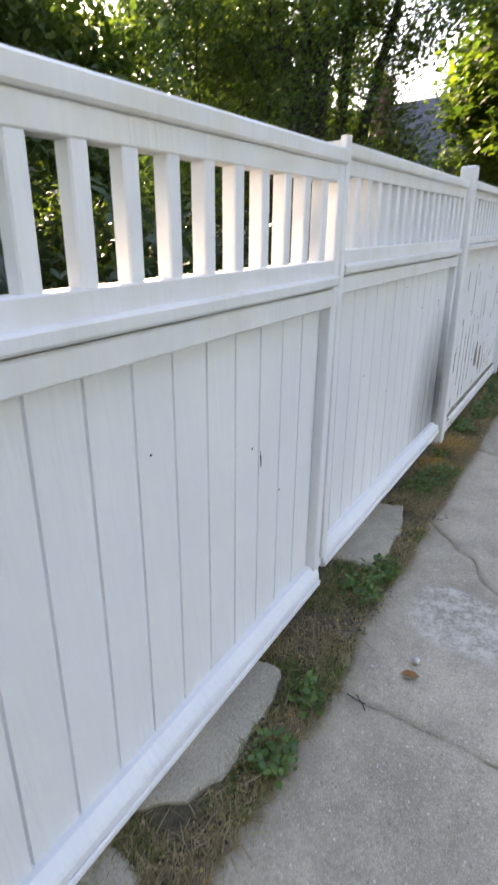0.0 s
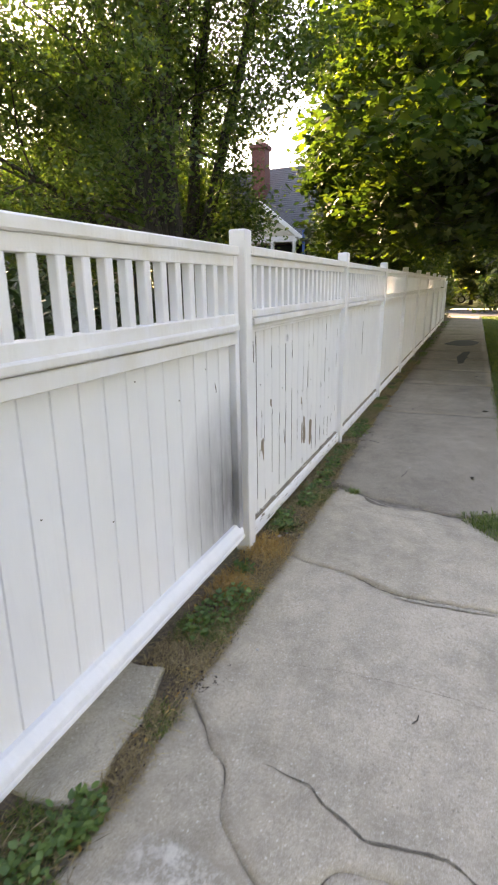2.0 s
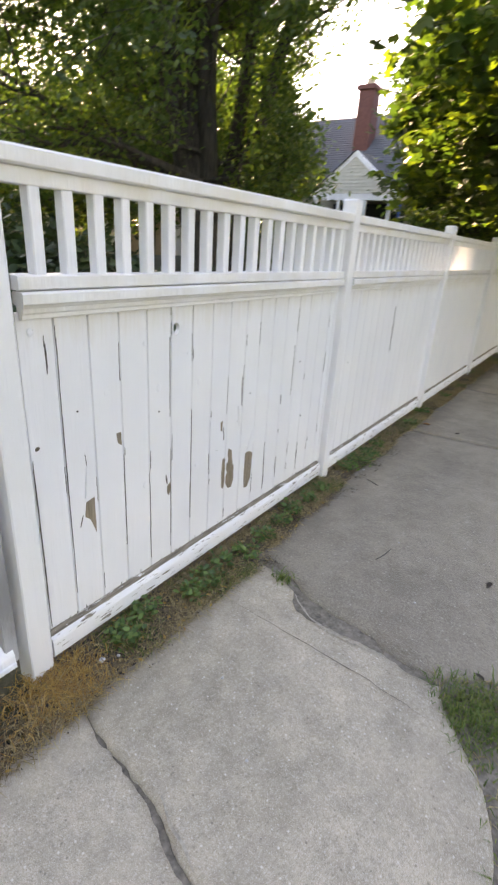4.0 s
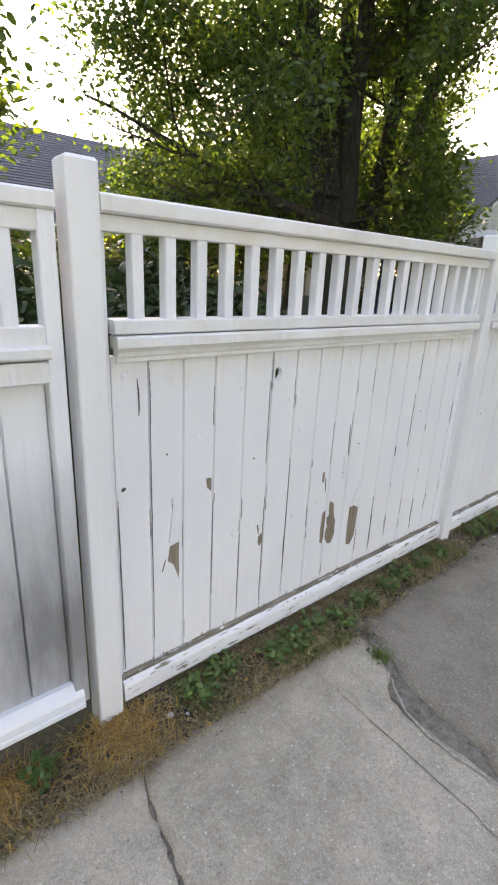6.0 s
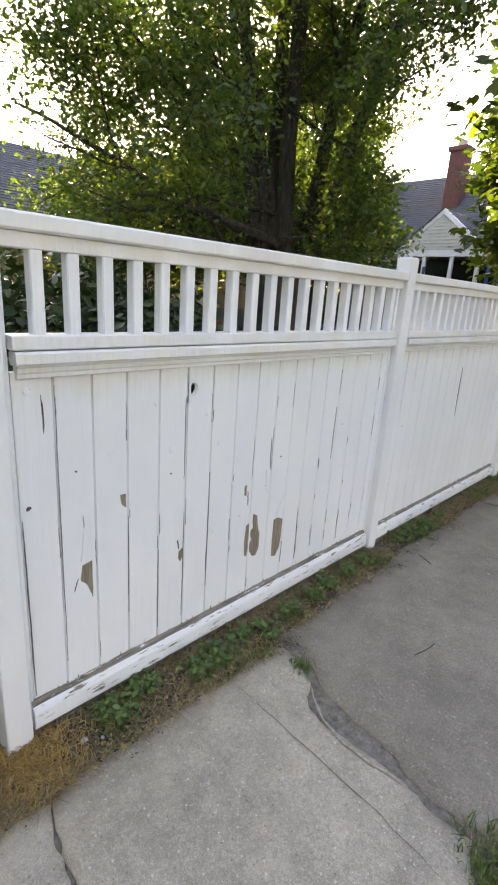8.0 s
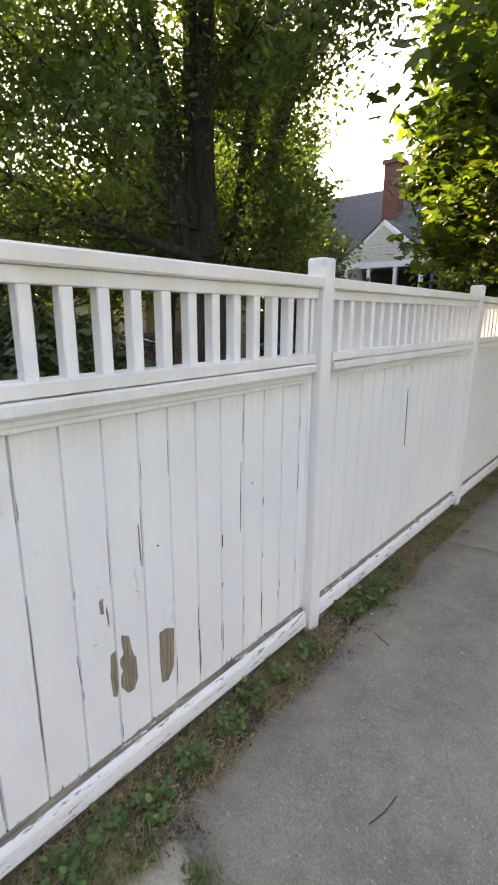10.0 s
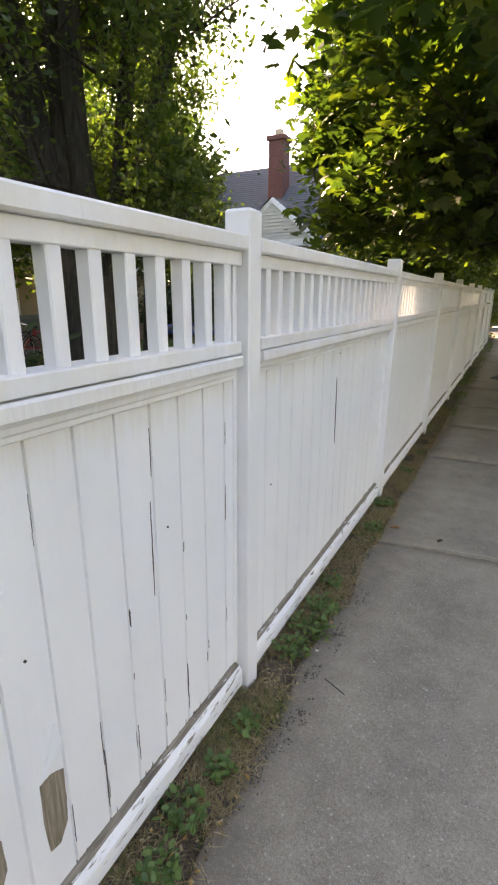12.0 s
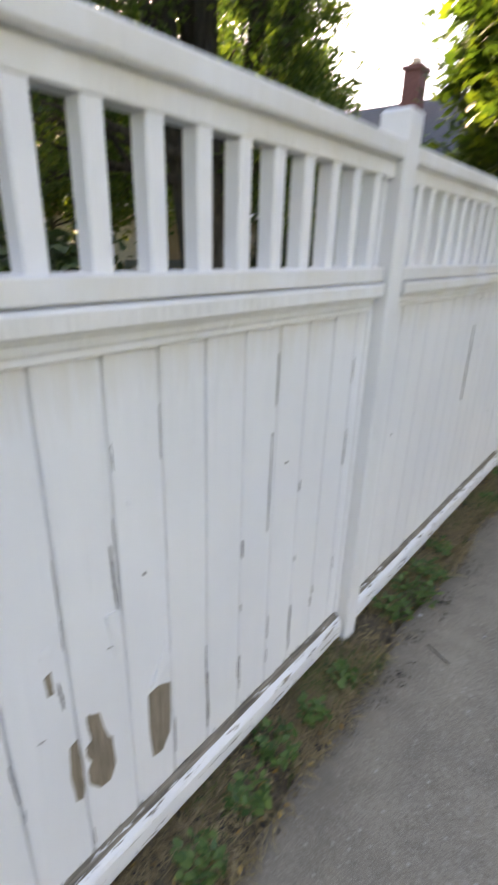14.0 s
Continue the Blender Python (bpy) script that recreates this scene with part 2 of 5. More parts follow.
def plain(name, col, rough=0.6, metal=0.0, vary=0.15, scale=6.0):
    m = Mat(name)
    n = m.noise(m.place(), scale, 5, 0.6)
    lo = tuple(c * (1 - vary) for c in col)
    m.bump(n, 0.12, 0.004)
    return m.set(Base_Color=m.ramp(n, (0.3, lo), (0.7, col)), Roughness=rough, Metallic=metal).m


def shingle_mat():
    m = Mat("grey_roof_shingle")
    r, n = rnd(m), m.noise(m.place(), 30, 5, 0.7)
    blotch = m.noise(m.place(3, 3, 8), 1.3, 3)
    col = m.ramp(n, (0.3, (0.042, 0.046, 0.052)), (0.7, (0.10, 0.106, 0.112)))
    col = m.mix(m.math("MULTIPLY", blotch, 0.35), col, (0.05, 0.055, 0.062))
    m.bump(n, 0.5, 0.01)
    return m.set(Base_Color=col, Roughness=0.9).m


SHINGLE = shingle_mat()
SIDING_CREAM = plain("cream_siding", (0.50, 0.47, 0.37), 0.6)
SIDING_BEIGE = plain("beige_wall", (0.42, 0.34, 0.24), 0.8)
TRIM_WHITE = plain("house_trim_white", (0.75, 0.74, 0.70), 0.5)
BRICK_RED = plain("chimney_brick", (0.15, 0.058, 0.045), 0.9, 0, 0.4, 18)
SHED_GREY = plain("blue_grey_panel", (0.16, 0.19, 0.21), 0.5)
DARK = plain("dark_rubber", (0.02, 0.02, 0.022), 0.6)
STEEL = plain("bright_steel", (0.55, 0.55, 0.55), 0.3, 1.0)
BLUE_FOAM = plain("blue_foam", (0.03, 0.10, 0.32), 0.6)
RED_PAINT = plain("red_plastic", (0.5, 0.02, 0.04), 0.4)
ASPHALT = plain("asphalt", (0.06, 0.06, 0.062), 0.9, 0, 0.35, 25)
CAR_BLACK = plain("black_car_paint", (0.012, 0.013, 0.016), 0.15, 0.0, 0.05)
CAR_WHITE = plain("white_car_paint", (0.7, 0.7, 0.68), 0.2, 0.0, 0.05)
STONE = plain("pebble_stone", (0.55, 0.53, 0.50), 0.85, 0, 0.3, 40)
DEAD_LEAF = plain("fallen_leaf", (0.36, 0.17, 0.05), 0.7, 0, 0.4, 60)
DRY_LEAF = plain("pale_dry_leaf", (0.35, 0.32, 0.16), 0.7, 0, 0.3, 60)
DARK_LEAF = plain("decayed_leaf", (0.05, 0.035, 0.025), 0.7, 0, 0.4, 60)
WET = plain("wet_concrete", (0.045, 0.042, 0.038), 0.7, 0, 0.4, 5)
JOINT_DIRT = plain("joint_dirt", (0.29, 0.25, 0.20), 0.95, 0, 0.65, 40)
CHIP = plain("broken_concrete_edge", (0.50, 0.44, 0.36), 0.95, 0, 0.5, 60)
DIRT_CRUMB = plain("crumbled_dirt", (0.10, 0.08, 0.06), 0.95, 0, 0.5, 60)
DIRT_DARK = plain("packed_dirt", (0.20, 0.17, 0.135), 0.95, 0, 0.65, 30)


def glass_mat():
    m = Mat("window_glass")
    return m.set(Base_Color=(0.03, 0.035, 0.04, 1), Roughness=0.05, IOR=1.5).m


GLASS = glass_mat()

# ---- building helpers ----
rng = np.random.default_rng(7)


def mesh_of(name, verts, faces, material, smooth=False):
    me = bpy.data.meshes.new(name)
    me.from_pydata([tuple(v) for v in verts], [], [tuple(f) for f in faces])
    me.materials.append(material)
    if smooth:
        me.polygons.foreach_set("use_smooth", [True] * len(me.polygons))
    me.update()
    return me


def put(name, me, parent=None, label="", at=None):
    ob = new(name, me)
    if parent is not None:
        ob.parent = parent
    if at is not None:
        ob.matrix_basis = at
    return tagged(ob, label)


def part(name, bm, material, parent, label=""):
    me = bpy.data.meshes.new(name)
    bm.normal_update()
    bm.to_mesh(me)
    bm.free()
    me.materials.append(material)
    return put(name, me, parent, label)


def thing(name, label, category, group="", kind="", at=None):
    ob = tagged(new(name), label, category, group, kind)
    ob.empty_display_size = 0.2
    if at is not None:
        ob.matrix_basis = at
    return ob


def prism(section, y0, y1, axis="y"):
    """Closed solid: a section of (a, b) points swept along one axis. y: section is (x, z); z: section is (x, y); x: section is (y, z)."""
    n = len(section)
    def at(a, b, s):
        return {"y": (a, s, b), "z": (a, b, s), "x": (s, a, b)}[axis]
    verts = [at(a, b, y0) for a, b in section] + [at(a, b, y1) for a, b in section]
    faces = [tuple(range(n)), tuple(range(2 * n - 1, n - 1, -1))]
    faces += [(i, i + n, (i + 1) % n + n, (i + 1) % n) for i in range(n)]
    return verts, faces


def solid(verts, faces):
    bm = bmesh.new()
    vs = [bm.verts.new(v) for v in verts]
    for f in faces:
        bm.faces.new([vs[i] for i in f])
    bmesh.ops.recalc_face_normals(bm, faces=bm.faces)
    return bm


def chamfered(a0, a1, b0, b1, c):
    """Section of a rectangle with cut corners."""
    return [(a0 + c, b0), (a1 - c, b0), (a1, b0 + c), (a1, b1 - c), (a1 - c, b1), (a0 + c, b1), (a0, b1 - c), (a0, b0 + c)]


def beam(name, x0, x1, y0, y1, z0, z1, c, material, parent, axis="y", label=""):
    """A planed timber with eased edges."""
    sec = {"y": chamfered(x0, x1, z0, z1, c), "z": chamfered(x0, x1, y0, y1, c), "x": chamfered(y0, y1, z0, z1, c)}[axis]
    s0, s1 = {"y": (y0, y1), "z": (z0, z1), "x": (x0, x1)}[axis]
    return part(name, solid(*prism(sec, s0, s1, axis)), material, parent, label)

# ---- ground, verge, sidewalk, street ----
def grid_sheet(x0, x1, y0, y1, nx, ny, zf):
    xs, ys = np.linspace(x0, x1, nx), np.linspace(y0, y1, ny)
    verts = [(x, y, zf(x, y)) for y in ys for x in xs]
    faces = [(j * nx + i, j * nx + i + 1, (j + 1) * nx + i + 1, (j + 1) * nx + i) for j in range(ny - 1) for i in range(nx - 1)]
    return verts, faces


v, f = [], []
XS = [-400, -60, -25, -12, -6, -2, -0.3, 0.9, 1.75, 2.6, 3.6, 4.2]
YS = [-400, -60, -20, -10, -6, -3, 0, 3, 6, 9, 12, 16, 20, 26.4]
me = mesh_of("ground", [(x, y, -0.035) for y in YS for x in XS], [(j * 12 + i, j * 12 + i + 1, j * 12 + i + 13, j * 12 + i + 12) for j in range(len(YS) - 1) for i in range(11)], LAWN)
tagged(put("ground", me), "patchy green lawn around the fence and sidewalk", "lawn", kind="structure")
me = mesh_of("far_ground", [(-400, 36, -0.035), (400, 36, -0.035), (400, 500, -0.035), (-400, 500, -0.035)], [(0, 1, 2, 3)], LAWN)
tagged(put("ground", me), "green lawn beyond the cross street", "lawn", kind="structure")
me = mesh_of("road", [(4.35, -400, -0.12), (400, -400, -0.12), (400, 36, -0.12), (-400, 36, -0.12), (-400, 26.5, -0.12), (4.35, 26.5, -0.12)], [(0, 1, 2, 5), (5, 2, 3, 4)], ASPHALT)
tagged(put("road", me), "worn grey asphalt street and cross street", "road", kind="structure")
kerb = thing("kerb", "pale concrete kerb along the street", "kerb", kind="structure")
for a, b in ((-40, -12), (-12, 0), (0, 12), (12, 26.5)):
    beam("kerb_stone", 4.2, 4.35, a, b - 0.01, -0.2, 0.0, 0.02, CONCRETE_OLD, kerb)
beam("kerb_stone", -60, 4.2, 26.4, 26.55, -0.2, 0.0, 0.02, CONCRETE_OLD, kerb, "x")

sidewalk = thing("sidewalk", "cracked weathered concrete sidewalk with grassy joints", "sidewalk", kind="structure")


def left_edge(y):
    mean = float(np.interp(y, [-1.0, 0.9, 1.12, 1.3, 2.0, 4.0, 8.0], [0.285, 0.272, 0.31, 0.25, 0.215, 0.195, 0.20]))
    return mean + 0.018 * noise.noise((0.2, y * 1.7, 0)) + 0.018 * noise.noise((3.2, y * 7, 0)) + 0.007 * noise.noise((5.2, y * 23, 0))


def right_edge(y):
    e = 1.66 + 0.03 * noise.noise((7.2, y * 1.3, 0)) + 0.012 * noise.noise((9.2, y * 8, 0))
    return e - 0.31 * math.exp(-((y - 1.0) / (0.34 if y < 1.0 else 0.12)) ** 2) - 0.22 * math.exp(-((y + 1.66) / 0.16) ** 2)


# soil strip between the fence and the slabs
v, f = grid_sheet(-0.16, 0.42, -6.0, 26.0, 9, 321, lambda x, y: -0.010 + 0.018 * noise.noise((x * 5, y * 3, 0.3)) + 0.012 * noise.noise((x * 17, y * 13, 2.3)) - 0.05 * max(0.0, min(1.0, (x - left_edge(y) + 0.045) / 0.06)))
tagged(put("soil_strip", mesh_of("soil_strip", v, f, SOIL, True)), "bare brown soil strip with litter along the fence", "soil", kind="structure")


def line_y(pts, x):
    return float(np.interp(x, [p[0] for p in pts], [p[1] for p in pts]))


def slab(front, back, material, lift=0.0, wobble=0.006, nx=64):
    """One slab between two crack lines, each a list of (x, y)."""
    ym = 0.5 * (front[0][1] + back[0][1])
    far = ym > 7
    n, m = (10, 8) if far else (nx, 30)
    verts, idx = [], {}
    for j in range(m):
        for i in range(n):
            u, w = i / (n - 1), j / (m - 1)
            x = 0.26 + u * 1.40
            y = line_y(front, x) * (1 - w) + line_y(back, x) * w
            y += (0.014 * noise.noise((x * 9, ym, w)) + 0.010 * noise.noise((x * 26, ym, w * 3))) * (abs(w - 0.5) * 2) ** 4
            a, b = left_edge(y), right_edge(y)
            x = a + u * (b - a)
            edge = min(i, n - 1 - i, j, m - 1 - j)
            z = lift + wobble * noise.noise((x * 2.1, y * 1.4, 5)) - (0.003 if edge == 0 else 0.0)
            idx[i, j] = len(verts)
            verts.append((x, y, z))
    faces = [(idx[i, j], idx[i + 1, j], idx[i + 1, j + 1], idx[i, j + 1]) for j in range(m - 1) for i in range(n - 1)]
    rim = [(i, 0) for i in range(n)] + [(n - 1, j) for j in range(1, m)] + [(i, m - 1) for i in range(n - 2, -1, -1)] + [(0, j) for j in range(m - 2, 0, -1)]
    low = {}
    for k in rim:
        x, y, z = verts[idx[k]]
        low[k] = len(verts)
        verts.append((x, y, -0.12))
    for a, b in zip(rim, rim[1:] + rim[:1]):
        faces.append((idx[a], low[a], low[b], idx[b]))
    return put("concrete_slab", mesh_of("concrete_slab", verts, faces, material, True), sidewalk)


def shifted(pts, d):
    return [(x, y + d) for x, y in pts]


C_A = [(0.2, -4.05), (0.9, -4.0), (1.7, -4.02)]
C_B = [(0.2, -2.60), (0.4, -2.587), (0.55, -2.582), (0.85, -2.584), (1.05, -2.58), (1.2, -2.57), (1.4, -2.555), (1.7, -2.54)]
C_C = [(0.28, -1.24), (0.37, -1.34), (0.48, -1.44), (0.59, -1.49), (0.69, -1.65), (0.76, -1.705), (0.84, -1.77), (0.92, -1.81), (1.07, -1.75), (1.17, -1.65), (1.33, -1.62), (1.48, -1.64), (1.7, -1.6)]
C_D = [(0.2, 0.0), (0.48, -0.06), (0.73, -0.105), (0.99, -0.19), (1.27, -0.175), (1.62, -0.15), (1.7, -0.14)]
C_E = [(0.2, 1.20), (0.382, 1.15), (0.573, 1.085), (0.65, 1.03), (0.715, 0.984), (0.854, 0.948), (1.003, 0.959), (1.139, 0.97), (1.304, 0.975), (1.47, 0.94), (1.7, 0.95)]
C_E_FAR = [(0.2, 1.26), (0.42, 1.197), (0.55, 1.14), (0.677, 1.088), (0.832, 1.067), (0.995, 1.061), (1.148, 1.044), (1.296, 1.0), (1.47, 0.975), (1.7, 0.99)]
C_F = [(0.2, 4.02), (0.31, 4.06), (0.64, 4.115), (1.0, 4.145), (1.7, 4.2)]
C_G = [(0.2, 6.25), (0.9, 6.3), (1.7, 6.34)]


def parted(pts, d, wide):
    """A crack's rim: d off the line, and further off where the crack gapes."""
    return [(x, y + d + wide * math.exp(-((x - 1.0) / 0.28) ** 2)) for x, y in pts]


slab([(0.2, -6.0), (1.7, -6.0)], shifted(C_A, -0.012), CONCRETE)
slab(C_A, shifted(C_B, -0.004), CONCRETE, 0.002)
slab(C_B, shifted(C_C, -0.002), CONCRETE_CRUST, 0.0, 0.010)
slab(shifted(C_C, 0.001), parted(C_D, -0.004, -0.012), CONCRETE_CRUST, 0.004)
slab(parted(C_D, 0.004, 0.012), shifted(C_E, -0.004), CONCRETE, 0.006)
slab(shifted(C_E_FAR, 0.006), shifted(C_F, -0.006), CONCRETE_BROWN, -0.001)
slab(shifted(C_F, 0.006), shifted(C_G, -0.006), CONCRETE_BROWN, 0.0)
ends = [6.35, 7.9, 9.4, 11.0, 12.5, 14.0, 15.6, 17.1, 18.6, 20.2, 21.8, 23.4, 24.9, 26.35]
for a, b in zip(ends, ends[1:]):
    slab([(0.2, a), (1.7, a + 0.03)], [(0.2, b - 0.015), (1.7, b + 0.015)], CONCRETE_BROWN)
v, f = grid_sheet(0.24, 1.68, -6.0, 26.2, 40, 700, lambda x, y: -0.0125 + 0.006 * noise.noise((x * 14, y * 14, 1)) + 0.003 * noise.noise((x * 60, y * 60, 1)))
put("joint_dirt", mesh_of("joint_dirt", v, f, JOINT_DIRT, True), sidewalk, "packed brown dirt in the joints")


def crack_strip(name, pts, width, material, parent, z):
    """A hairline crack: a thin tapering ribbon of dirt that lies on a slab."""
    pts = [Vector((x, y, 0)) for x, y in pts]
    fine = []
    for a, b in zip(pts, pts[1:]):
        for k in range(6):
            fine.append(a.lerp(b, k / 6))
    fine.append(pts[-1])
    verts, faces = [], []
    for k, p in enumerate(fine):
        q = fine[min(k + 1, len(fine) - 1)] - fine[max(k - 1, 0)]
        s = Vector((-q.y, q.x, 0)).normalized()
        w = width * (0.35 + 0.65 * math.sin(math.pi * (k + 0.6) / len(fine))) * (0.7 + 0.6 * noise.noise((p.x * 40, p.y * 40, 1)))
        p = p + s * 0.012 * noise.noise((p.x * 14, p.y * 14, 4))
        for side in (-1, 1):
            q2 = p + s * side * w / 2
            verts.append((q2.x, q2.y, z + 0.006 * noise.noise((q2.x * 2.1, q2.y * 1.4, 5))))
    faces = [(2 * k, 2 * k + 1, 2 * k + 3, 2 * k + 2) for k in range(len(fine) - 1)]
    return put(name, mesh_of(name, verts, faces, material), parent)


crack_strip("crack", [(0.715, -1.43), (0.88, -1.446), (0.955, -1.49), (1.09, -1.542), (1.22, -1.52), (1.335, -1.50), (1.40, -1.53), (1.54, -1.568)], 0.013, DIRT_DARK, sidewalk, 0.008)
crack_strip("crack", [(0.368, 0.815), (0.68, 0.80), (1.05, 0.79), (1.36, 0.755)], 0.0045, DIRT_DARK, sidewalk, 0.010)
crack_strip("crack", [(0.65, -0.926), (0.9, -0.877), (1.27, -0.856), (1.64, -0.856)], 0.0035, DIRT_DARK, sidewalk, 0.008)

crack_strip("chipped_edge", [(0.58, 1.06), (0.66, 1.0), (0.73, 0.955), (0.86, 0.925), (1.0, 0.935), (1.1, 0.945)], 0.016, CHIP, sidewalk, 0.013)
crack_strip("chipped_edge", [(1.0, -0.235), (1.12, -0.225), (1.25, -0.215), (1.36, -0.21), (1.5, -0.20)], 0.030, CHIP, sidewalk, 0.012)
crack_strip("chipped_edge", [(0.75, -0.07), (0.86, -0.11), (0.97, -0.15)], 0.014, CHIP, sidewalk, 0.013)
crack_strip("chipped_edge", [(0.45, 4.10), (0.7, 4.14), (1.0, 4.16), (1.3, 4.19)], 0.014, CHIP, sidewalk, 0.010)

# broken apron pieces under the gates
apron = thing("driveway_apron", "broken old concrete apron pieces under the gate", "concrete apron", kind="structure")
APRON_PIECES = ([(-0.12, -1.20), (0.0, -1.205), (0.115, -1.175), (0.165, -1.34), (0.195, -1.46), (0.19, -1.62), (0.215, -1.73), (0.165, -1.835), (0.06, -1.865), (-0.12, -1.86)],
                [(-0.12, -2.65), (0.02, -2.645), (0.11, -2.63), (0.15, -2.74), (0.165, -2.83), (0.155, -2.93), (0.178, -3.07), (0.115, -3.20), (0.0, -3.31), (-0.12, -3.33)],
                [(-0.12, -3.42), (0.1, -3.40), (0.21, -3.46), (0.235, -3.8), (0.20, -4.5), (-0.12, -4.6)])
for corners in APRON_PIECES:
    outline = []
    for (xa, ya), (xb, yb) in zip(corners, corners[1:] + corners[:1]):
        for k in range(5):
            x, y = xa + (xb - xa) * k / 5, ya + (yb - ya) * k / 5
            outline.append((x + 0.012 * noise.noise((x * 22, y * 22, 1)), y + 0.012 * noise.noise((x * 22, y * 22, 8))))
    top_rim = [(x + (0.02 - x) * 0.05, y + (sum(c[1] for c in corners) / len(corners) - y) * 0.03) for x, y in outline]
    n = len(outline)
    verts = [(x, y, -0.1) for x, y in outline] + [(x, y, 0.012) for x, y in outline] + [(x, y, 0.022) for x, y in top_rim]
    faces = [tuple(range(n)), tuple(range(2 * n, 3 * n))] + [(r * n + i, r * n + (i + 1) % n, (r + 1) * n + (i + 1) % n, (r + 1) * n + i) for r in (0, 1) for i in range(n)]
    part("concrete_piece", solid(verts, faces), CONCRETE_OLD, apron)

# ---- fence ----
BAY = 2.44
POST_Y = [-0.01 + BAY * k for k in range(10)]
CAP_Z0, CAP_Z1 = 1.822, 1.874
SEAMS = (0.075, 0.212, 0.352, 0.493, 0.640, 0.780, 0.920, 1.066, 1.207, 1.345, 1.478, 1.612, 1.750, 1.892, 2.028, 2.168, 2.304, 2.372)


def board_mesh(w, z0, z1, hole=None):
    """A vee-jointed board: face at x = 0, thickness 20 mm, width w from y = 0."""
    g, d, t = 0.0046, 0.0110, 0.022
    sec = [(-t, 0.0), (-t, w), (-d, w - 0.0006), (0.0, w - g), (0.0, g), (-d, 0.0006)]
    if hole is None:
        bm = solid(*prism(sec, z0, z1, "z"))
    else:
        hy, hz, ry, rz = hole
        bm = solid(*prism(sec, z0, hz - 0.06, "z"))
        other = solid(*prism(sec, hz + 0.06, z1, "z"))
        tmp = bpy.data.meshes.new("tmp")
        other.to_mesh(tmp)
        other.free()
        bm.from_mesh(tmp)
        bpy.data.meshes.remove(tmp)
        n, rings = 24, []
        angs = [2 * math.pi * (k + 0.5) / n for k in range(n)]
        for cy in (g - hy, w - g - hy):
            for cz in (-0.06, 0.06):
                ca = math.atan2(cz, cy) % (2 * math.pi)
                angs[min(range(n), key=lambda k: abs(angs[k] - ca))] = ca
        for x, rect in ((0.0, False), (-t, False), (-t, True), (0.0, True)):
            ring = []
            for k in range(n):
                a = angs[k]
                c, s = math.cos(a), math.sin(a)
                if rect:
                    lo, hi = g - hy, w - g - hy
                    q = min((hi if c > 0 else -lo) / max(abs(c), 1e-6), 0.06 / max(abs(s), 1e-6))
                    ring.append(bm.verts.new((x, hy + c * q, hz + s * q)))
                else:
                    wob = 1 + 0.08 * math.sin(3 * a + 1)
                    ring.append(bm.verts.new((x, hy + c * ry * wob, hz + s * rz * wob)))
            rings.append(ring)
        for a, b in ((0, 1), (1, 2), (3, 0)):
            for k in range(n):
                bm.faces.new((rings[a][k], rings[a][(k + 1) % n], rings[b][(k + 1) % n], rings[b][k]))
        bmesh.ops.recalc_face_normals(bm, faces=bm.faces)
    return bm


def bottom_trim(name, y0, y1, x0, z0, z1, material, parent, wave=0.0, label="", ledge=None):
    """The sloped board along the foot, with a weathered uneven top edge."""
    n = max(2, int((y1 - y0) / 0.06))
    sec = [(x0 - 0.03, z0), (x0 + 0.030, z0), (x0 + 0.036, z0 + 0.008), (x0 + 0.036, z1 - 0.04), (x0 + 0.030, z1 - 0.028), (x0 + 0.019, z1 - 0.016), (x0 + 0.001, z1), (x0 - 0.03, z1)]
    verts, faces, m = [], [], len(sec)
    for k in range(n + 1):
        y = y0 + (y1 - y0) * k / n
        for i, (x, z) in enumerate(sec):
            j = wave * noise.noise((i * 3.1, y * 11, x0)) if i in (1, 2, 3, 4, 5, 6) else 0
            verts.append((x + j, y, z + 1.2 * j))
    for k in range(n):
        for i in range(m):
            faces.append((k * m + i, k * m + (i + 1) % m, (k + 1) * m + (i + 1) % m, (k + 1) * m + i))
    faces += [tuple(range(m)), tuple(range((n + 1) * m - 1, n * m - 1, -1))]
    ob = part(name, solid(verts, faces), material, parent, label)
    if ledge is not None:
        ob.data.materials.append(ledge)
        for poly in ob.data.polygons:
            if poly.normal.z > 0.35 and poly.center.x < x0 + 0.0195:
                poly.material_index = 1
    return ob


def rail_set(parent, y0, y1, dz=0.0, dx=0.0):
    """Cap, top rail, sill rail, lower rail and drip mould between two ends."""
    beam("cap_rail", dx - 0.062, dx + 0.052, y0, y1, dz + CAP_Z0, dz + CAP_Z1, 0.007, PAINT_RAIL, parent)
    beam("top_rail", dx - 0.03, dx + 0.026, y0 + 0.002, y1 - 0.002, dz + 1.775, dz + CAP_Z0, 0.003, PAINT_RAIL, parent)
    beam("sill_rail", dx - 0.055, dx + 0.040, y0 + 0.03, y1 - 0.03, dz + 1.481, dz + 1.525, 0.004, PAINT_RAIL, parent)
    beam("lower_rail", dx - 0.01, dx + 0.050, y0 + 0.035, y1 - 0.03, dz + 1.434, dz + 1.477, 0.007, PAINT_RAIL, parent)
    sec = [(-0.01, 1.388), (0.011, 1.388), (0.017, 1.392), (0.017, 1.404), (0.024, 1.410), (0.026, 1.424), (0.031, 1.430), (0.031, 1.434), (-0.01, 1.434)]
    sec = [(dx + a, dz + b) for a, b in sec]
    part("drip_mould", solid(*prism(sec, y0 + 0.045, y1 - 0.045)), PAINT_RAIL, parent, "moulding under the rail")


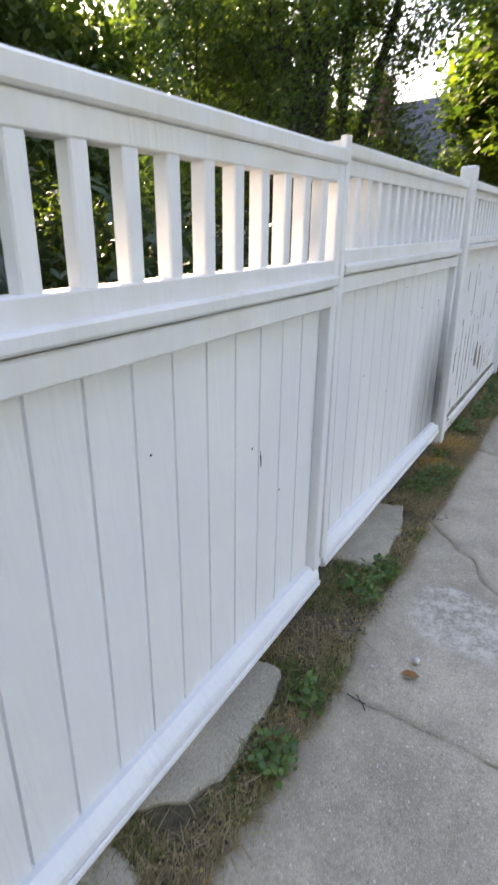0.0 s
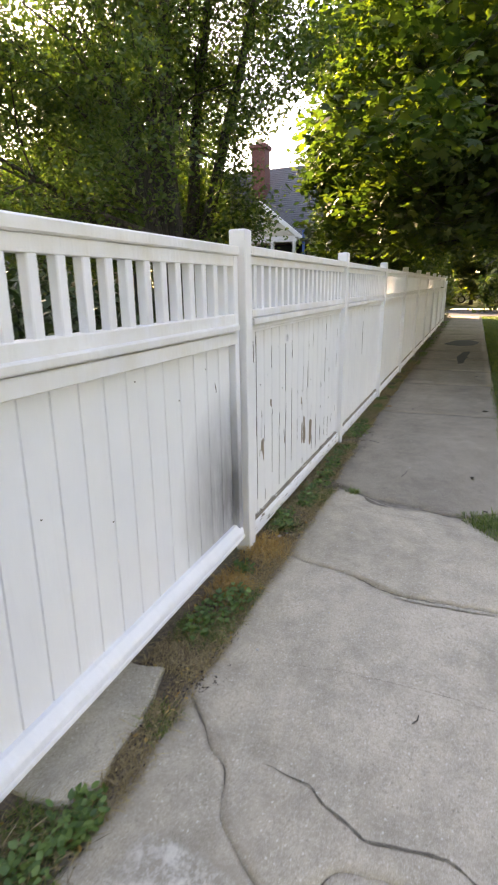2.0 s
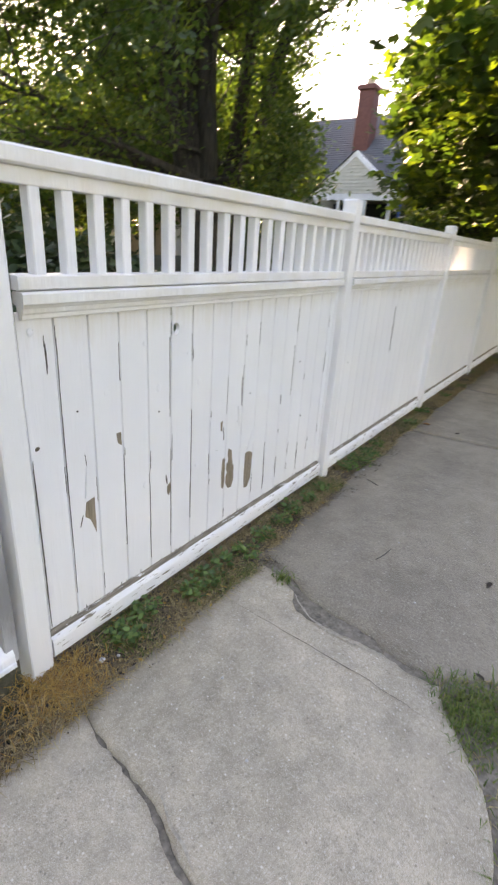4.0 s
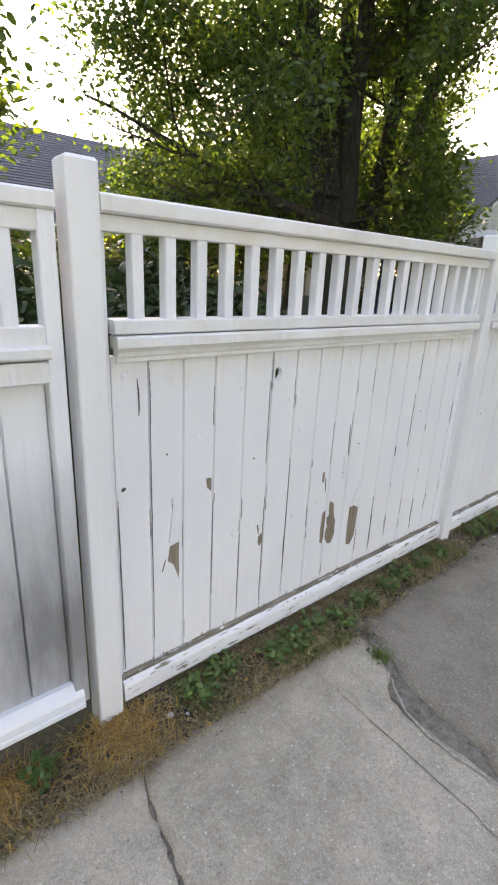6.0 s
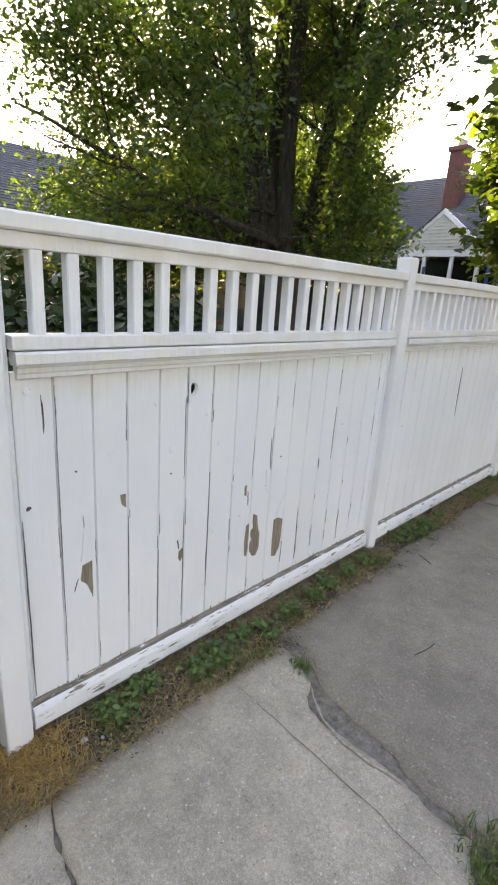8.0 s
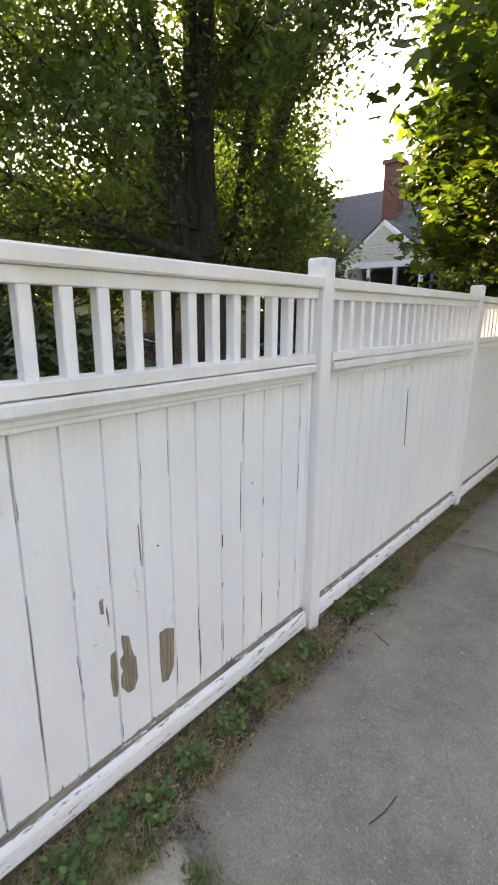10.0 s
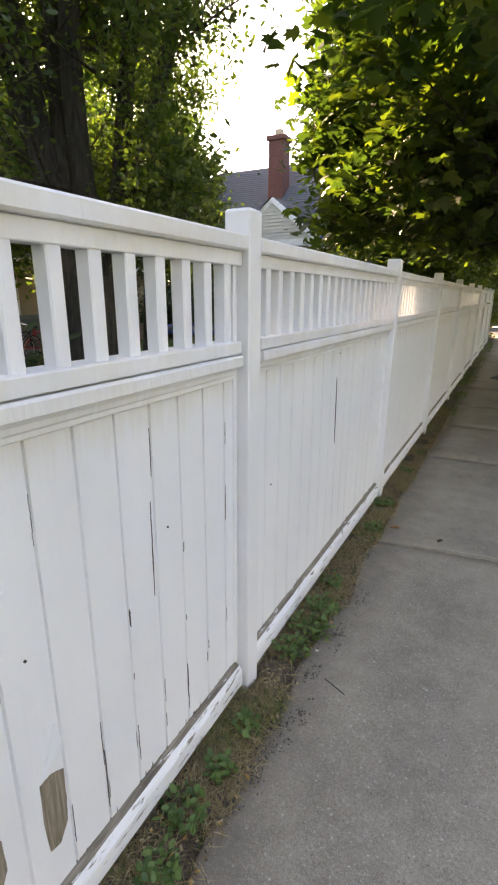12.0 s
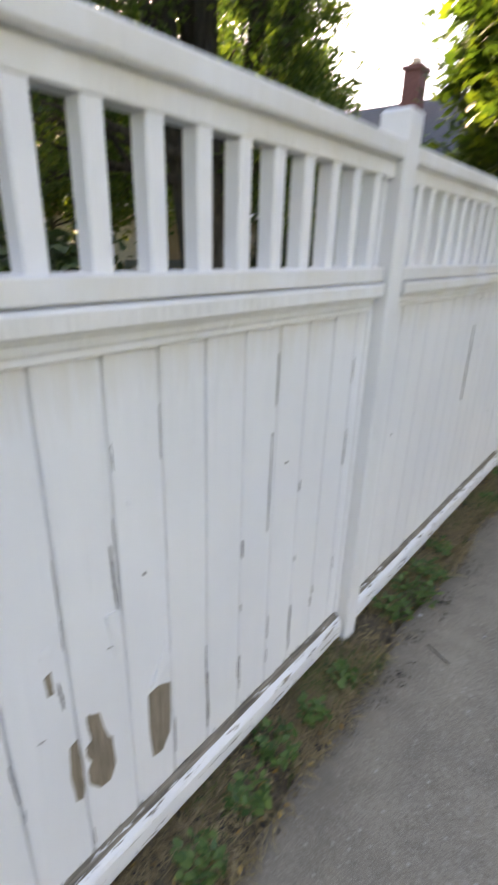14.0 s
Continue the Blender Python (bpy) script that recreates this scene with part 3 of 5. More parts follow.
def pickets(parent, ys, dz=0.0, dx=0.0):
    me = None
    for k, y in enumerate(ys):
        if me is None:
            ob = beam("picket", -0.024, 0.022, -0.0205, 0.0205, 1.5252, 1.7748, 0.004, PAINT, parent, "z")
            me = ob.data
        else:
            ob = put("picket", me, parent)
        ob.matrix_basis = pose(dx + rng.normal(0, 0.0006), y + rng.normal(0, 0.0015), dz, 0, 0, rng.normal(0, 0.8))


def bay(y, hole=None, detail=True):
    """One fence bay standing between two posts; origin at the first post's centre."""
    top = thing("picket_fence", "white painted board fence section with open picket top", "fence", "sections of the white fence", at=pose(0, y, 0))
    beam("stile", -0.03, 0.006, 0.0485, 0.074, 0.15, CAP_Z0 - 0.001, 0.003, PAINT, top, "z")
    beam("stile", -0.03, 0.006, 2.366, 2.3915, 0.15, CAP_Z0 - 0.001, 0.003, PAINT, top, "z")
    rail_set(top, 0.0485, 2.3915)
    pickets(top, [0.172 + 0.1183 * k for k in range(19)])
    for k, (a, b) in enumerate(zip(SEAMS, SEAMS[1:])):
        h = hole if hole and a < hole[0] < b else None
        bm = board_mesh(b - a, 0.10, 1.41, h and (h[0] - a, *h[1:]))
        ob = part("board", bm, PAINT_BOARD, top)
        ob.matrix_basis = pose(-0.0005 - 0.0012 * rng.random(), a, 0)
    bottom_trim("bottom_trim", 0.062, 2.378, 0.0, 0.035, 0.148, PAINT_FLAKED, top, 0.0035, "flaking painted base board", PAINT_LEDGE)
    # added strip that fills the dark gap below the base board
    beam("base_plank", -0.03, 0.020, 0.05, 2.39, -0.06, 0.036, 0.004, BARE_WOOD, top, "y", "brown strip filling the gap under the base board")
    return top


first_bay = bay(POST_Y[0], (0.812, 1.294, 0.019, 0.027))
second_bay = bay(POST_Y[1])
for k in range(2, 9):
    copy_thing(second_bay, pose(0.004 * math.sin(k * 2.1), POST_Y[k], 0.004 * math.cos(k * 1.7)))


def post(y, lean=0.0):
    top = thing("fence_post", "square white painted wooden fence post", "fence post", "posts of the white fence", at=pose(0, y, 0, 0, lean, 0))
    beam("shaft", -0.044, 0.054, -0.0465, 0.0465, -0.25, 1.945, 0.005, PAINT_POST, top, "z")
    verts = [(-0.044, -0.0465, 1.9448), (0.054, -0.0465, 1.9448), (0.054, 0.0465, 1.9448), (-0.044, 0.0465, 1.9448),
             (-0.036, -0.0385, 1.955), (0.046, -0.0385, 1.955), (0.046, 0.0385, 1.955), (-0.036, 0.0385, 1.955)]
    part("top_bevel", solid(verts, [(0, 1, 2, 3), (4, 5, 6, 7), (0, 1, 5, 4), (1, 2, 6, 5), (2, 3, 7, 6), (3, 0, 4, 7)]), PAINT_POST, top)
    return top


p_first = post(POST_Y[0])
for y in POST_Y[1:]:
    copy_thing(p_first, pose(0, y, rng.normal(0, 0.004), 0, 0, rng.normal(0, 0.6)))
copy_thing(p_first, pose(0.02, -4.16, 0))


def patch(parent, name, pts, material, label="", x=0.0012, origin=0.0):
    """Bare wood where the paint has come off: an uneven thin flake."""
    c = (sum(p[0] for p in pts) / len(pts), sum(p[1] for p in pts) / len(pts))
    ring = []
    for (a, b), (a2, b2) in zip(pts, pts[1:] + pts[:1]):
        for k in range(4):
            u = k / 4
            y, z = a + (a2 - a) * u, b + (b2 - b) * u
            j = 0.0022 * noise.noise((y * 130, z * 130, 2))
            ring.append((y - origin + j, z + j))
    verts, faces = prism(ring, -0.002, x, "x")
    return part(name, solid(verts, faces), material, parent, label)


O1 = POST_Y[0]
BARE = "patch of bare brown wood where paint peeled"
for pts in ([(1.222, 0.599), (1.252, 0.579), (1.265, 0.496), (1.278, 0.477), (1.279, 0.384), (1.261, 0.345), (1.234, 0.349), (1.207, 0.389), (1.208, 0.431), (1.219, 0.452), (1.209, 0.48), (1.21, 0.507), (1.225, 0.515), (1.22, 0.565)],
            [(1.173, 0.544), (1.193, 0.553), (1.196, 0.48), (1.194, 0.4), (1.187, 0.363), (1.171, 0.373), (1.167, 0.463)],
            [(1.39, 0.516), (1.424, 0.52), (1.461, 0.5), (1.459, 0.4), (1.453, 0.328), (1.424, 0.281), (1.393, 0.289), (1.386, 0.398)],
            [(1.441, 0.604), (1.45, 0.613), (1.458, 0.55), (1.444, 0.554)],
            [(1.144, 0.771), (1.158, 0.775), (1.159, 0.719), (1.146, 0.722)],
            [(0.742, 0.548), (0.763, 0.562), (0.763, 0.516), (0.75, 0.495), (0.741, 0.518)],
            [(0.281, 0.651), (0.321, 0.66), (0.32, 0.495), (0.296, 0.565), (0.271, 0.588)],
            [(0.448, 0.903), (0.471, 0.902), (0.472, 0.843), (0.452, 0.863)]):
    patch(first_bay, "peeled_patch", pts, BARE_WOOD, BARE, 0.0015, O1)


def slit(parent, y0, z0, y1, z1, w, origin):
    n, pts, back = 8, [], []
    for k in range(n + 1):
        u = k / n
        y, z = y0 + (y1 - y0) * u + 0.0015 * noise.noise((z0 * 9, u * 7, 1)), z0 + (z1 - z0) * u
        h = w * (0.25 + math.sin(math.pi * (k + 0.5) / (n + 1))) / 2
        pts.append((y - h, z))
        back.append((y + h, z))
    return patch(parent, "crack", pts + back[::-1], CRACK_DARK, "open dark crack in the paint", 0.0010, origin)


for y0, z0, y1, z1, w in ((1.865, 1.095, 1.861, 0.777, 0.0022), (1.317, 0.996, 1.323, 0.827, 0.0035), (0.294, 0.80, 0.295, 0.70, 0.003), (0.099, 0.949, 0.094, 0.934, 0.014),
                          (0.483, 0.80, 0.483, 0.35, 0.0015), (0.206, 1.36, 0.206, 0.25, 0.0016), (0.91, 0.9, 0.91, 0.3, 0.0015), (0.63, 0.6, 0.63, 0.2, 0.0015),
                          (0.165, 1.30, 0.163, 1.20, 0.003), (1.602, 0.42, 1.602, 0.2, 0.002), (1.745, 0.8, 1.746, 0.74, 0.004),
                          (1.05, 0.62, 1.055, 0.50, 0.0022), (2.02, 0.4, 2.02, 0.25, 0.003)):
    slit(first_bay, y0, z0, y1, z1, w, O1)
slit(second_bay, 3.593, 1.225, 3.612, 0.816, 0.008, POST_Y[1])

def nails(parent, spots, x=0.0):
    for y, z in spots:
        pts = [(y + 0.0035 * math.cos(a), z + 0.0035 * math.sin(a)) for a in np.linspace(0, 2 * math.pi, 8, endpoint=False)]
        part("nail_head", solid(*prism(pts, x - 0.003, x + 0.0012, "x")), CRACK_DARK, parent, "rusty nail head")


nails(first_bay, [(0.062, 1.45), (0.062, 0.62), (2.38, 1.28), (2.38, 0.66), (0.70, 0.94), (1.41, 0.88), (1.95, 0.98), (0.28, 1.04)], 0.002)
nails(second_bay, [(0.062, 1.30), (0.27, 0.86), (2.38, 1.3), (2.38, 1.05), (1.2, 1.36)], 0.002)



def seam_cracks(parent, spans, seed):
    """Ragged dark openings beside the joints, most of them low on the boards."""
    gen = np.random.default_rng(seed)
    for y in SEAMS[1:-1]:
        for _ in range(gen.integers(*spans)):
            length = gen.uniform(0.02, 0.16)
            z = 0.17 + (1.15 - length) * gen.random() ** 1.6
            w = gen.uniform(0.0005, 0.0012)
            at_y = y + (0.0048 + 0.6 * w) * gen.choice((-1, 1))
            slit(parent, at_y, z + length, at_y + gen.normal(0, 0.001), z, w, 0.0)


def foot_flakes(parent, seed):
    """Short splits and lost paint along the lower ends of the boards, in one sheet."""
    gen = np.random.default_rng(seed)
    verts, faces = [], []
    for y in gen.uniform(0.09, 2.35, 120):
        h, w, z = gen.uniform(0.003, 0.006) + 0.02 * gen.random() ** 4, gen.uniform(0.0006, 0.0035), 0.146
        sv, sf = prism([(y - w, z), (y + w, z), (y + w * gen.uniform(0.1, 0.8), z + h * 0.6), (y + gen.normal(0, 0.001), z + h), (y - w * gen.uniform(0.1, 0.9), z + h * 0.5)], -0.003, 0.0011, "x")
        q = len(verts)
        verts += sv
        faces += [tuple(i + q for i in f) for f in sf]
    tagged(part("flaked_edge", solid(verts, faces), CRACK_DARK, parent), "dark splintered lower edge of the boards", kind="stuff")


def knot(parent, y, z, r):
    """A knot that stands proud under the paint, with a small split at its rim."""
    bm = bmesh.new()
    bmesh.ops.create_icosphere(bm, subdivisions=2, radius=1.0)
    for w in bm.verts:
        k = 1 + 0.3 * noise.noise(w.co * 1.7 + Vector((y * 31, z * 17, 0)))
        w.co = Vector((w.co.x * 0.004, y + w.co.y * r * k, z + w.co.z * r * 1.15 * k))
    part("knot", bm, PAINT, parent, "raised knot under the paint")
    slit(parent, y + r * 0.9, z + r * 0.5, y + r * 0.5, z - r * 0.8, 0.002, 0.0)


def curl(parent, pts, lift):
    """A flake of paint that has lifted from the wood along one side."""
    ring = [(0.0012 if k % 2 else lift, y, z) for k, (y, z) in enumerate(pts)]
    n = len(ring)
    verts = ring + [(-0.001, y, z) for _, y, z in ring]
    part("paint_curl", solid(verts, [tuple(range(n)), tuple(range(n, 2 * n))] + [(i, (i + 1) % n, (i + 1) % n + n, i + n) for i in range(n)]), PAINT, parent, "lifted curl of white paint")


seam_cracks(first_bay, (2, 4), 61)
foot_flakes(first_bay, 63)
foot_flakes(second_bay, 64)
for y, z, r in ((0.972, 1.028, 0.016), (0.961, 0.59, 0.012), (1.063, 0.809, 0.008), (0.89, 1.176, 0.009), (0.418, 1.084, 0.013), (0.702, 1.049, 0.015), (0.622, 1.253, 0.010), (0.609, 0.609, 0.014), (1.382, 1.073, 0.007), (0.124, 1.347, 0.012), (1.16, 0.829, 0.012)):
    knot(first_bay, y, z, r)
for y, z, r in ((0.5, 0.9, 0.01), (1.3, 1.1, 0.012), (1.85, 0.6, 0.01)):
    knot(second_bay, y, z, r)
curl(first_bay, [(1.408, 0.532), (1.47, 0.528), (1.472, 0.60), (1.462, 0.655)], 0.008)
curl(first_bay, [(0.285, 0.672), (0.335, 0.668), (0.318, 0.74), (0.306, 0.84)], 0.008)
curl(first_bay, [(1.30, 0.83), (1.332, 0.826), (1.334, 0.74), (1.318, 0.70)], 0.007)
for y0, z0, y1, z1, w in ((0.083, 0.9, 0.085, 0.16, 0.004), (0.17, 1.33, 0.176, 1.22, 0.004), (0.30, 0.86, 0.315, 0.67, 0.0025), (0.272, 0.60, 0.255, 0.55, 0.003), (0.77, 1.26, 0.772, 0.9, 0.0018), (0.776, 0.74, 0.775, 0.2, 0.0018), (0.744, 0.61, 0.752, 0.56, 0.005), (1.18, 0.74, 1.185, 0.66, 0.004), (1.30, 0.74, 1.325, 0.735, 0.003), (1.12, 0.62, 1.135, 0.615, 0.003)):
    slit(first_bay, y0, z0, y1, z1, w, 0.0)

# ---- double gate ----
def gate_leaf(name, width, boards, at, label, foot=0.135, pitch=0.1245, lean=0.074, fixed_end=False):
    """A gate leaf of width along +y from the origin, framed by stiles, with a picket top."""
    top = thing(name, label, "gate", "leaves of the white double gate", at=at)
    w = width
    beam("stile", -0.04, 0.022, 0.0, 0.05, foot + 0.012, CAP_Z0 - 0.002, 0.004, PAINT_GATE, top, "z")
    beam("stile", -0.04, 0.022, w - 0.05, w, foot + 0.012, CAP_Z0 - 0.002, 0.004, PAINT_GATE, top, "z")
    beam("cap_rail", -0.05, 0.034, -0.004, w, CAP_Z0 - 0.001, CAP_Z1 - 0.004, 0.007, PAINT_RAIL, top)
    beam("top_rail", -0.03, 0.0205, 0.051, w - 0.051, 1.765, CAP_Z0 - 0.002, 0.003, PAINT_RAIL, top)
    beam("sill_rail", -0.045, 0.026, 0.051, w - 0.051, 1.455, 1.515, 0.004, PAINT_RAIL, top)
    beam("sill_mould", -0.019, 0.050, 0.045, w - 0.045, 1.423, 1.462, 0.008, PAINT_RAIL, top)
    beam("lower_rail", -0.019, 0.034, 0.051, w - 0.051, 1.352, 1.416, 0.005, PAINT_RAIL, top)
    for k in range(int((w - 0.24) / pitch) + 1):
        ob = beam("picket", -0.026, 0.018, -0.0215, 0.0215, 1.5152, 1.7648, 0.004, PAINT, top, "z")
        ob.matrix_basis = pose(rng.normal(0, 0.0006), w - 0.136 - pitch * k, 0, 0, 0, rng.normal(0, 0.8))
    step = (w - 0.1) / boards
    for k in range(boards):
        ob = part("board", board_mesh(step, foot + 0.02, 1.45), PAINT_GATE, top)
        ob.matrix_basis = pose(-0.020 - 0.001 * rng.random(), 0.05 + step * k, 0)
    bottom_trim("bottom_rail", 0.03, w - 0.022, 0.0, foot, foot + 0.095, PAINT, top, 0.001, "smooth white sloped bottom rail")
    beam("bottom_bead", 0.0362, 0.046, 0.032, w - 0.024, foot + 0.004, foot + 0.03, 0.004, PAINT, top)
    # uprights lean while the rails stay level, sheared to fit the camera's view
    for ob in top.children:
        for vert in ob.data.vertices:
            y = vert.co.y + ob.matrix_basis.translation.y
            vert.co.y += lean * (vert.co.z - 1.85) * (1 - y / w if fixed_end else 1.0)
    return top


right_leaf = gate_leaf("gate_leaf", 1.955, 14, pose(-0.014, -2.035, -0.005, 0, 0, -0.3), "white painted wooden gate leaf with dark mildew stain", 0.118, 0.1165, 0.053, True)
left_leaf = gate_leaf("gate_leaf", 2.02, 14, pose(0.014, -4.07, -0.036), "white painted wooden gate leaf with picket top", 0.132)
strip_sec = chamfered(0.020, 0.044, -0.004, 0.042, 0.004)
verts, faces = prism(strip_sec, 0.19, 1.884, "z")
verts = [(x, y + 0.053 * (z - 1.85), z) for x, y, z in verts]
part("meeting_strip", solid(verts, faces), PAINT, right_leaf, "narrow cover strip where the leaves meet")
nails(right_leaf, [(1.02, 1.29), (1.35, 1.14), (1.62, 1.25), (0.45, 0.92), (0.8, 0.75)], -0.0195)
nails(left_leaf, [(1.45, 0.95), (1.62, 0.72), (1.0, 1.1)], -0.0195)
slit(right_leaf, 1.72, 1.16, 1.735, 1.10, 0.005, 0.0).location.x = -0.0205
slit(left_leaf, 1.50, 0.92, 1.502, 0.86, 0.006, 0.0).location.x = -0.0205

# ---- trees ----
def fast_mesh(name, verts, faces_by_size, material, smooth=False):
    """Mesh from arrays: verts (n, 3) and a list of (m, k) index arrays."""
    me = bpy.data.meshes.new(name)
    verts = np.asarray(verts, np.float32)
    me.vertices.add(len(verts))
    me.vertices.foreach_set("co", verts.ravel())
    loops = np.concatenate([a.ravel() for a in faces_by_size]).astype(np.int32)
    sizes = np.concatenate([np.full(len(a), a.shape[1], np.int32) for a in faces_by_size])
    me.loops.add(len(loops))
    me.loops.foreach_set("vertex_index", loops)
    me.polygons.add(len(sizes))
    me.polygons.foreach_set("loop_start", np.concatenate([[0], np.cumsum(sizes)[:-1]]).astype(np.int32))
    me.materials.append(material)
    me.update(calc_edges=True)
    if smooth:
        me.polygons.foreach_set("use_smooth", np.ones(len(sizes), bool))
    return me


def turns(n, gen, up=0.6):
    """Random rotation matrices whose third axis leans upward."""
    nz = gen.normal(size=(n, 3))
    nz[:, 2] = np.abs(nz[:, 2]) + up
    nz /= np.linalg.norm(nz, axis=1)[:, None]
    a = gen.normal(size=(n, 3))
    a -= (a * nz).sum(1)[:, None] * nz
    a /= np.linalg.norm(a, axis=1)[:, None]
    return np.stack([a, np.cross(nz, a), nz], 2)


# leaf outlines along +x from the stalk, gently folded
LEAF_LONG = np.array([(0, 0, 0), (0.32, 0.25, 0.03), (0.72, 0.20, 0.0), (1.0, 0, -0.08), (0.72, -0.20, 0.0), (0.32, -0.25, 0.03)]), [np.array([(0, 1, 2, 3)]), np.array([(0, 3, 4, 5)])]
LEAF_PALM = np.array([(0, 0, 0), (0.10, 0.30, 0.02), (0.34, 0.52, -0.06), (0.42, 0.22, 0.03), (0.78, 0.36, -0.05), (0.72, 0.12, 0.02), (1.0, 0, -0.1), (0.72, -0.12, 0.02), (0.78, -0.36, -0.05), (0.42, -0.22, 0.03), (0.34, -0.52, -0.06), (0.10, -0.30, 0.02)]), [np.array([(0, 1, 2, 3), (0, 3, 4, 5), (0, 7, 8, 9), (0, 9, 10, 11)]), np.array([(0, 5, 6, 7)])]


def leaves(name, anchors, per, spread, size, shape, material, gen, parent, up=0.6, label=""):
    pts = np.repeat(np.asarray(anchors), per, 0)
    n = len(pts)
    off = gen.normal(size=(n, 3)) * np.array(spread)
    pts = pts + off
    tv, tf = shape
    s = size * gen.uniform(0.6, 1.25, n)
    rot = turns(n, gen, up)
    v = np.einsum("nij,mj->nmi", rot, tv) * s[:, None, None] + pts[:, None]
    base = (np.arange(n) * len(tv))[:, None]
    polys = [(base[:, :, None] + f[None]).reshape(-1, f.shape[1]) for f in tf]
    return put(name, fast_mesh(name, v.reshape(-1, 3), polys, material), parent, label)


class Limbs:
    """Collects tapered tubes of one tree and the points where leaves grow."""

    def __init__(self, seed):
        self.v, self.f, self.n, self.tips, self.gen, self.floor, self.keep = [], [], 0, [], np.random.default_rng(seed), -9.0, None

    def tube(self, pts, radii, sides):
        pts = np.asarray(pts, float)
        tan = np.gradient(pts, axis=0)
        tan /= np.linalg.norm(tan, axis=1)[:, None]
        ref = np.array([1.0, 0.02, 0.1]) if abs(tan[0][0]) < 0.8 else np.array([0.05, 1.0, 0.1])
        a = np.cross(tan, ref)
        a /= np.linalg.norm(a, axis=1)[:, None]
        b = np.cross(tan, a)
        ang = np.linspace(0, 2 * np.pi, sides, endpoint=False)
        ring = pts[:, None] + np.asarray(radii)[:, None, None] * (np.cos(ang)[None, :, None] * a[:, None] + np.sin(ang)[None, :, None] * b[:, None])
        k = np.arange(sides)
        for j in range(len(pts) - 1):
            q = self.n + j * sides
            self.f.append(np.stack([q + k, q + (k + 1) % sides, q + sides + (k + 1) % sides, q + sides + k], 1))
        self.v.append(ring.reshape(-1, 3))
        self.n += ring.shape[0] * sides

    def path(self, p, d, length, steps, wander, pull):
        """A wandering line; pull bends its heading (a vector added per metre)."""
        d = np.asarray(d, float) / np.linalg.norm(d)
        pts, h = [np.asarray(p, float)], length / steps
        for _ in range(steps):
            d = d + self.gen.normal(size=3) * wander + np.asarray(pull) * h
            d /= np.linalg.norm(d)
            pts.append(pts[-1] + d * h)
        return np.array(pts)

    def limb(self, p, d, length, r, depth, last, pull, kids, wander=0.13, leaf_from=0.35):
        steps = max(4, int(length / 0.35)) if depth < last else 4
        pts = self.path(p, d, length, steps, wander, pull)
        if self.keep is not None:
            while len(pts) > 2 and not self.keep(pts[-1]):
                pts = pts[:-1]
        low = np.nonzero(pts[:, 2] < self.floor)[0]
        if len(low):
            pts = pts[:low[0]]
        if len(pts) < 3:
            return pts
        rad = r * np.linspace(1, 0.22 if depth else 0.35, len(pts)) ** 0.9
        self.tube(pts, rad, 10 if r > 0.15 else 6 if r > 0.03 else 3)
        if depth >= last:
            self.tips += list(pts[int(len(pts) * leaf_from):])
            return pts
        for k in range(kids[depth]):
            u = 0.22 + 0.78 * (k + self.gen.random()) / kids[depth]
            i = min(len(pts) - 2, int(u * (len(pts) - 1)))
            base = pts[i] + (pts[i + 1] - pts[i]) * self.gen.random()
            t = pts[i + 1] - pts[i]
            t /= np.linalg.norm(t)
            s = self.gen.normal(size=3)
            s -= (s @ t) * t
            s /= np.linalg.norm(s)
            nd = t * 0.75 + s * 0.85
            self.limb(base, nd, length * self.gen.uniform(0.38, 0.6) * (1.1 - 0.4 * u), max(0.006, rad[i] * 0.55), depth + 1, last, pull, kids, wander * 1.15, leaf_from)
        return pts

    def wood(self, name, parent, label=""):
        return put(name, fast_mesh(name, np.concatenate(self.v), [np.concatenate(self.f)], BARK, True), parent, label)


# ash tree in the yard: stems that part near the ground
tree = thing("tree", "large many-stemmed leafy green tree behind the fence", "tree")
L = Limbs(11)
root = np.array([-3.8, 5.5, -0.1])
L.tube([root, root + (0, 0, 0.5), root + (0.0, 0.0, 1.2), root + (0.0, 0.02, 2.0)], [0.50, 0.38, 0.33, 0.26], 14)
side = np.array([0.73, 0.68, 0])
away = np.array([-0.68, 0.73, 0])
ash_root = root


def in_ash_crown(p):
    """Open in front of the stems, narrow towards the neighbour's house."""
    lat, front, z = (p - ash_root) @ side, (p - ash_root) @ -away, p[2]
    left = np.interp(z, [2.0, 3.0, 4.6, 9.0], [-3.0, -3.4, -3.7, -3.3]) + 0.3 * math.sin(z * 4 + p[0])
    right = np.interp(z, [2.0, 3.8, 5.0, 9.0], [1.0, 1.15, 2.0, 2.9]) + 0.25 * math.sin(z * 3)
    if z < 2.05 or lat < left or lat > right:
        return False
    return not (front > -0.1 and abs(lat - 0.05 * (z - 2)) < 0.45 and z < 5.0)


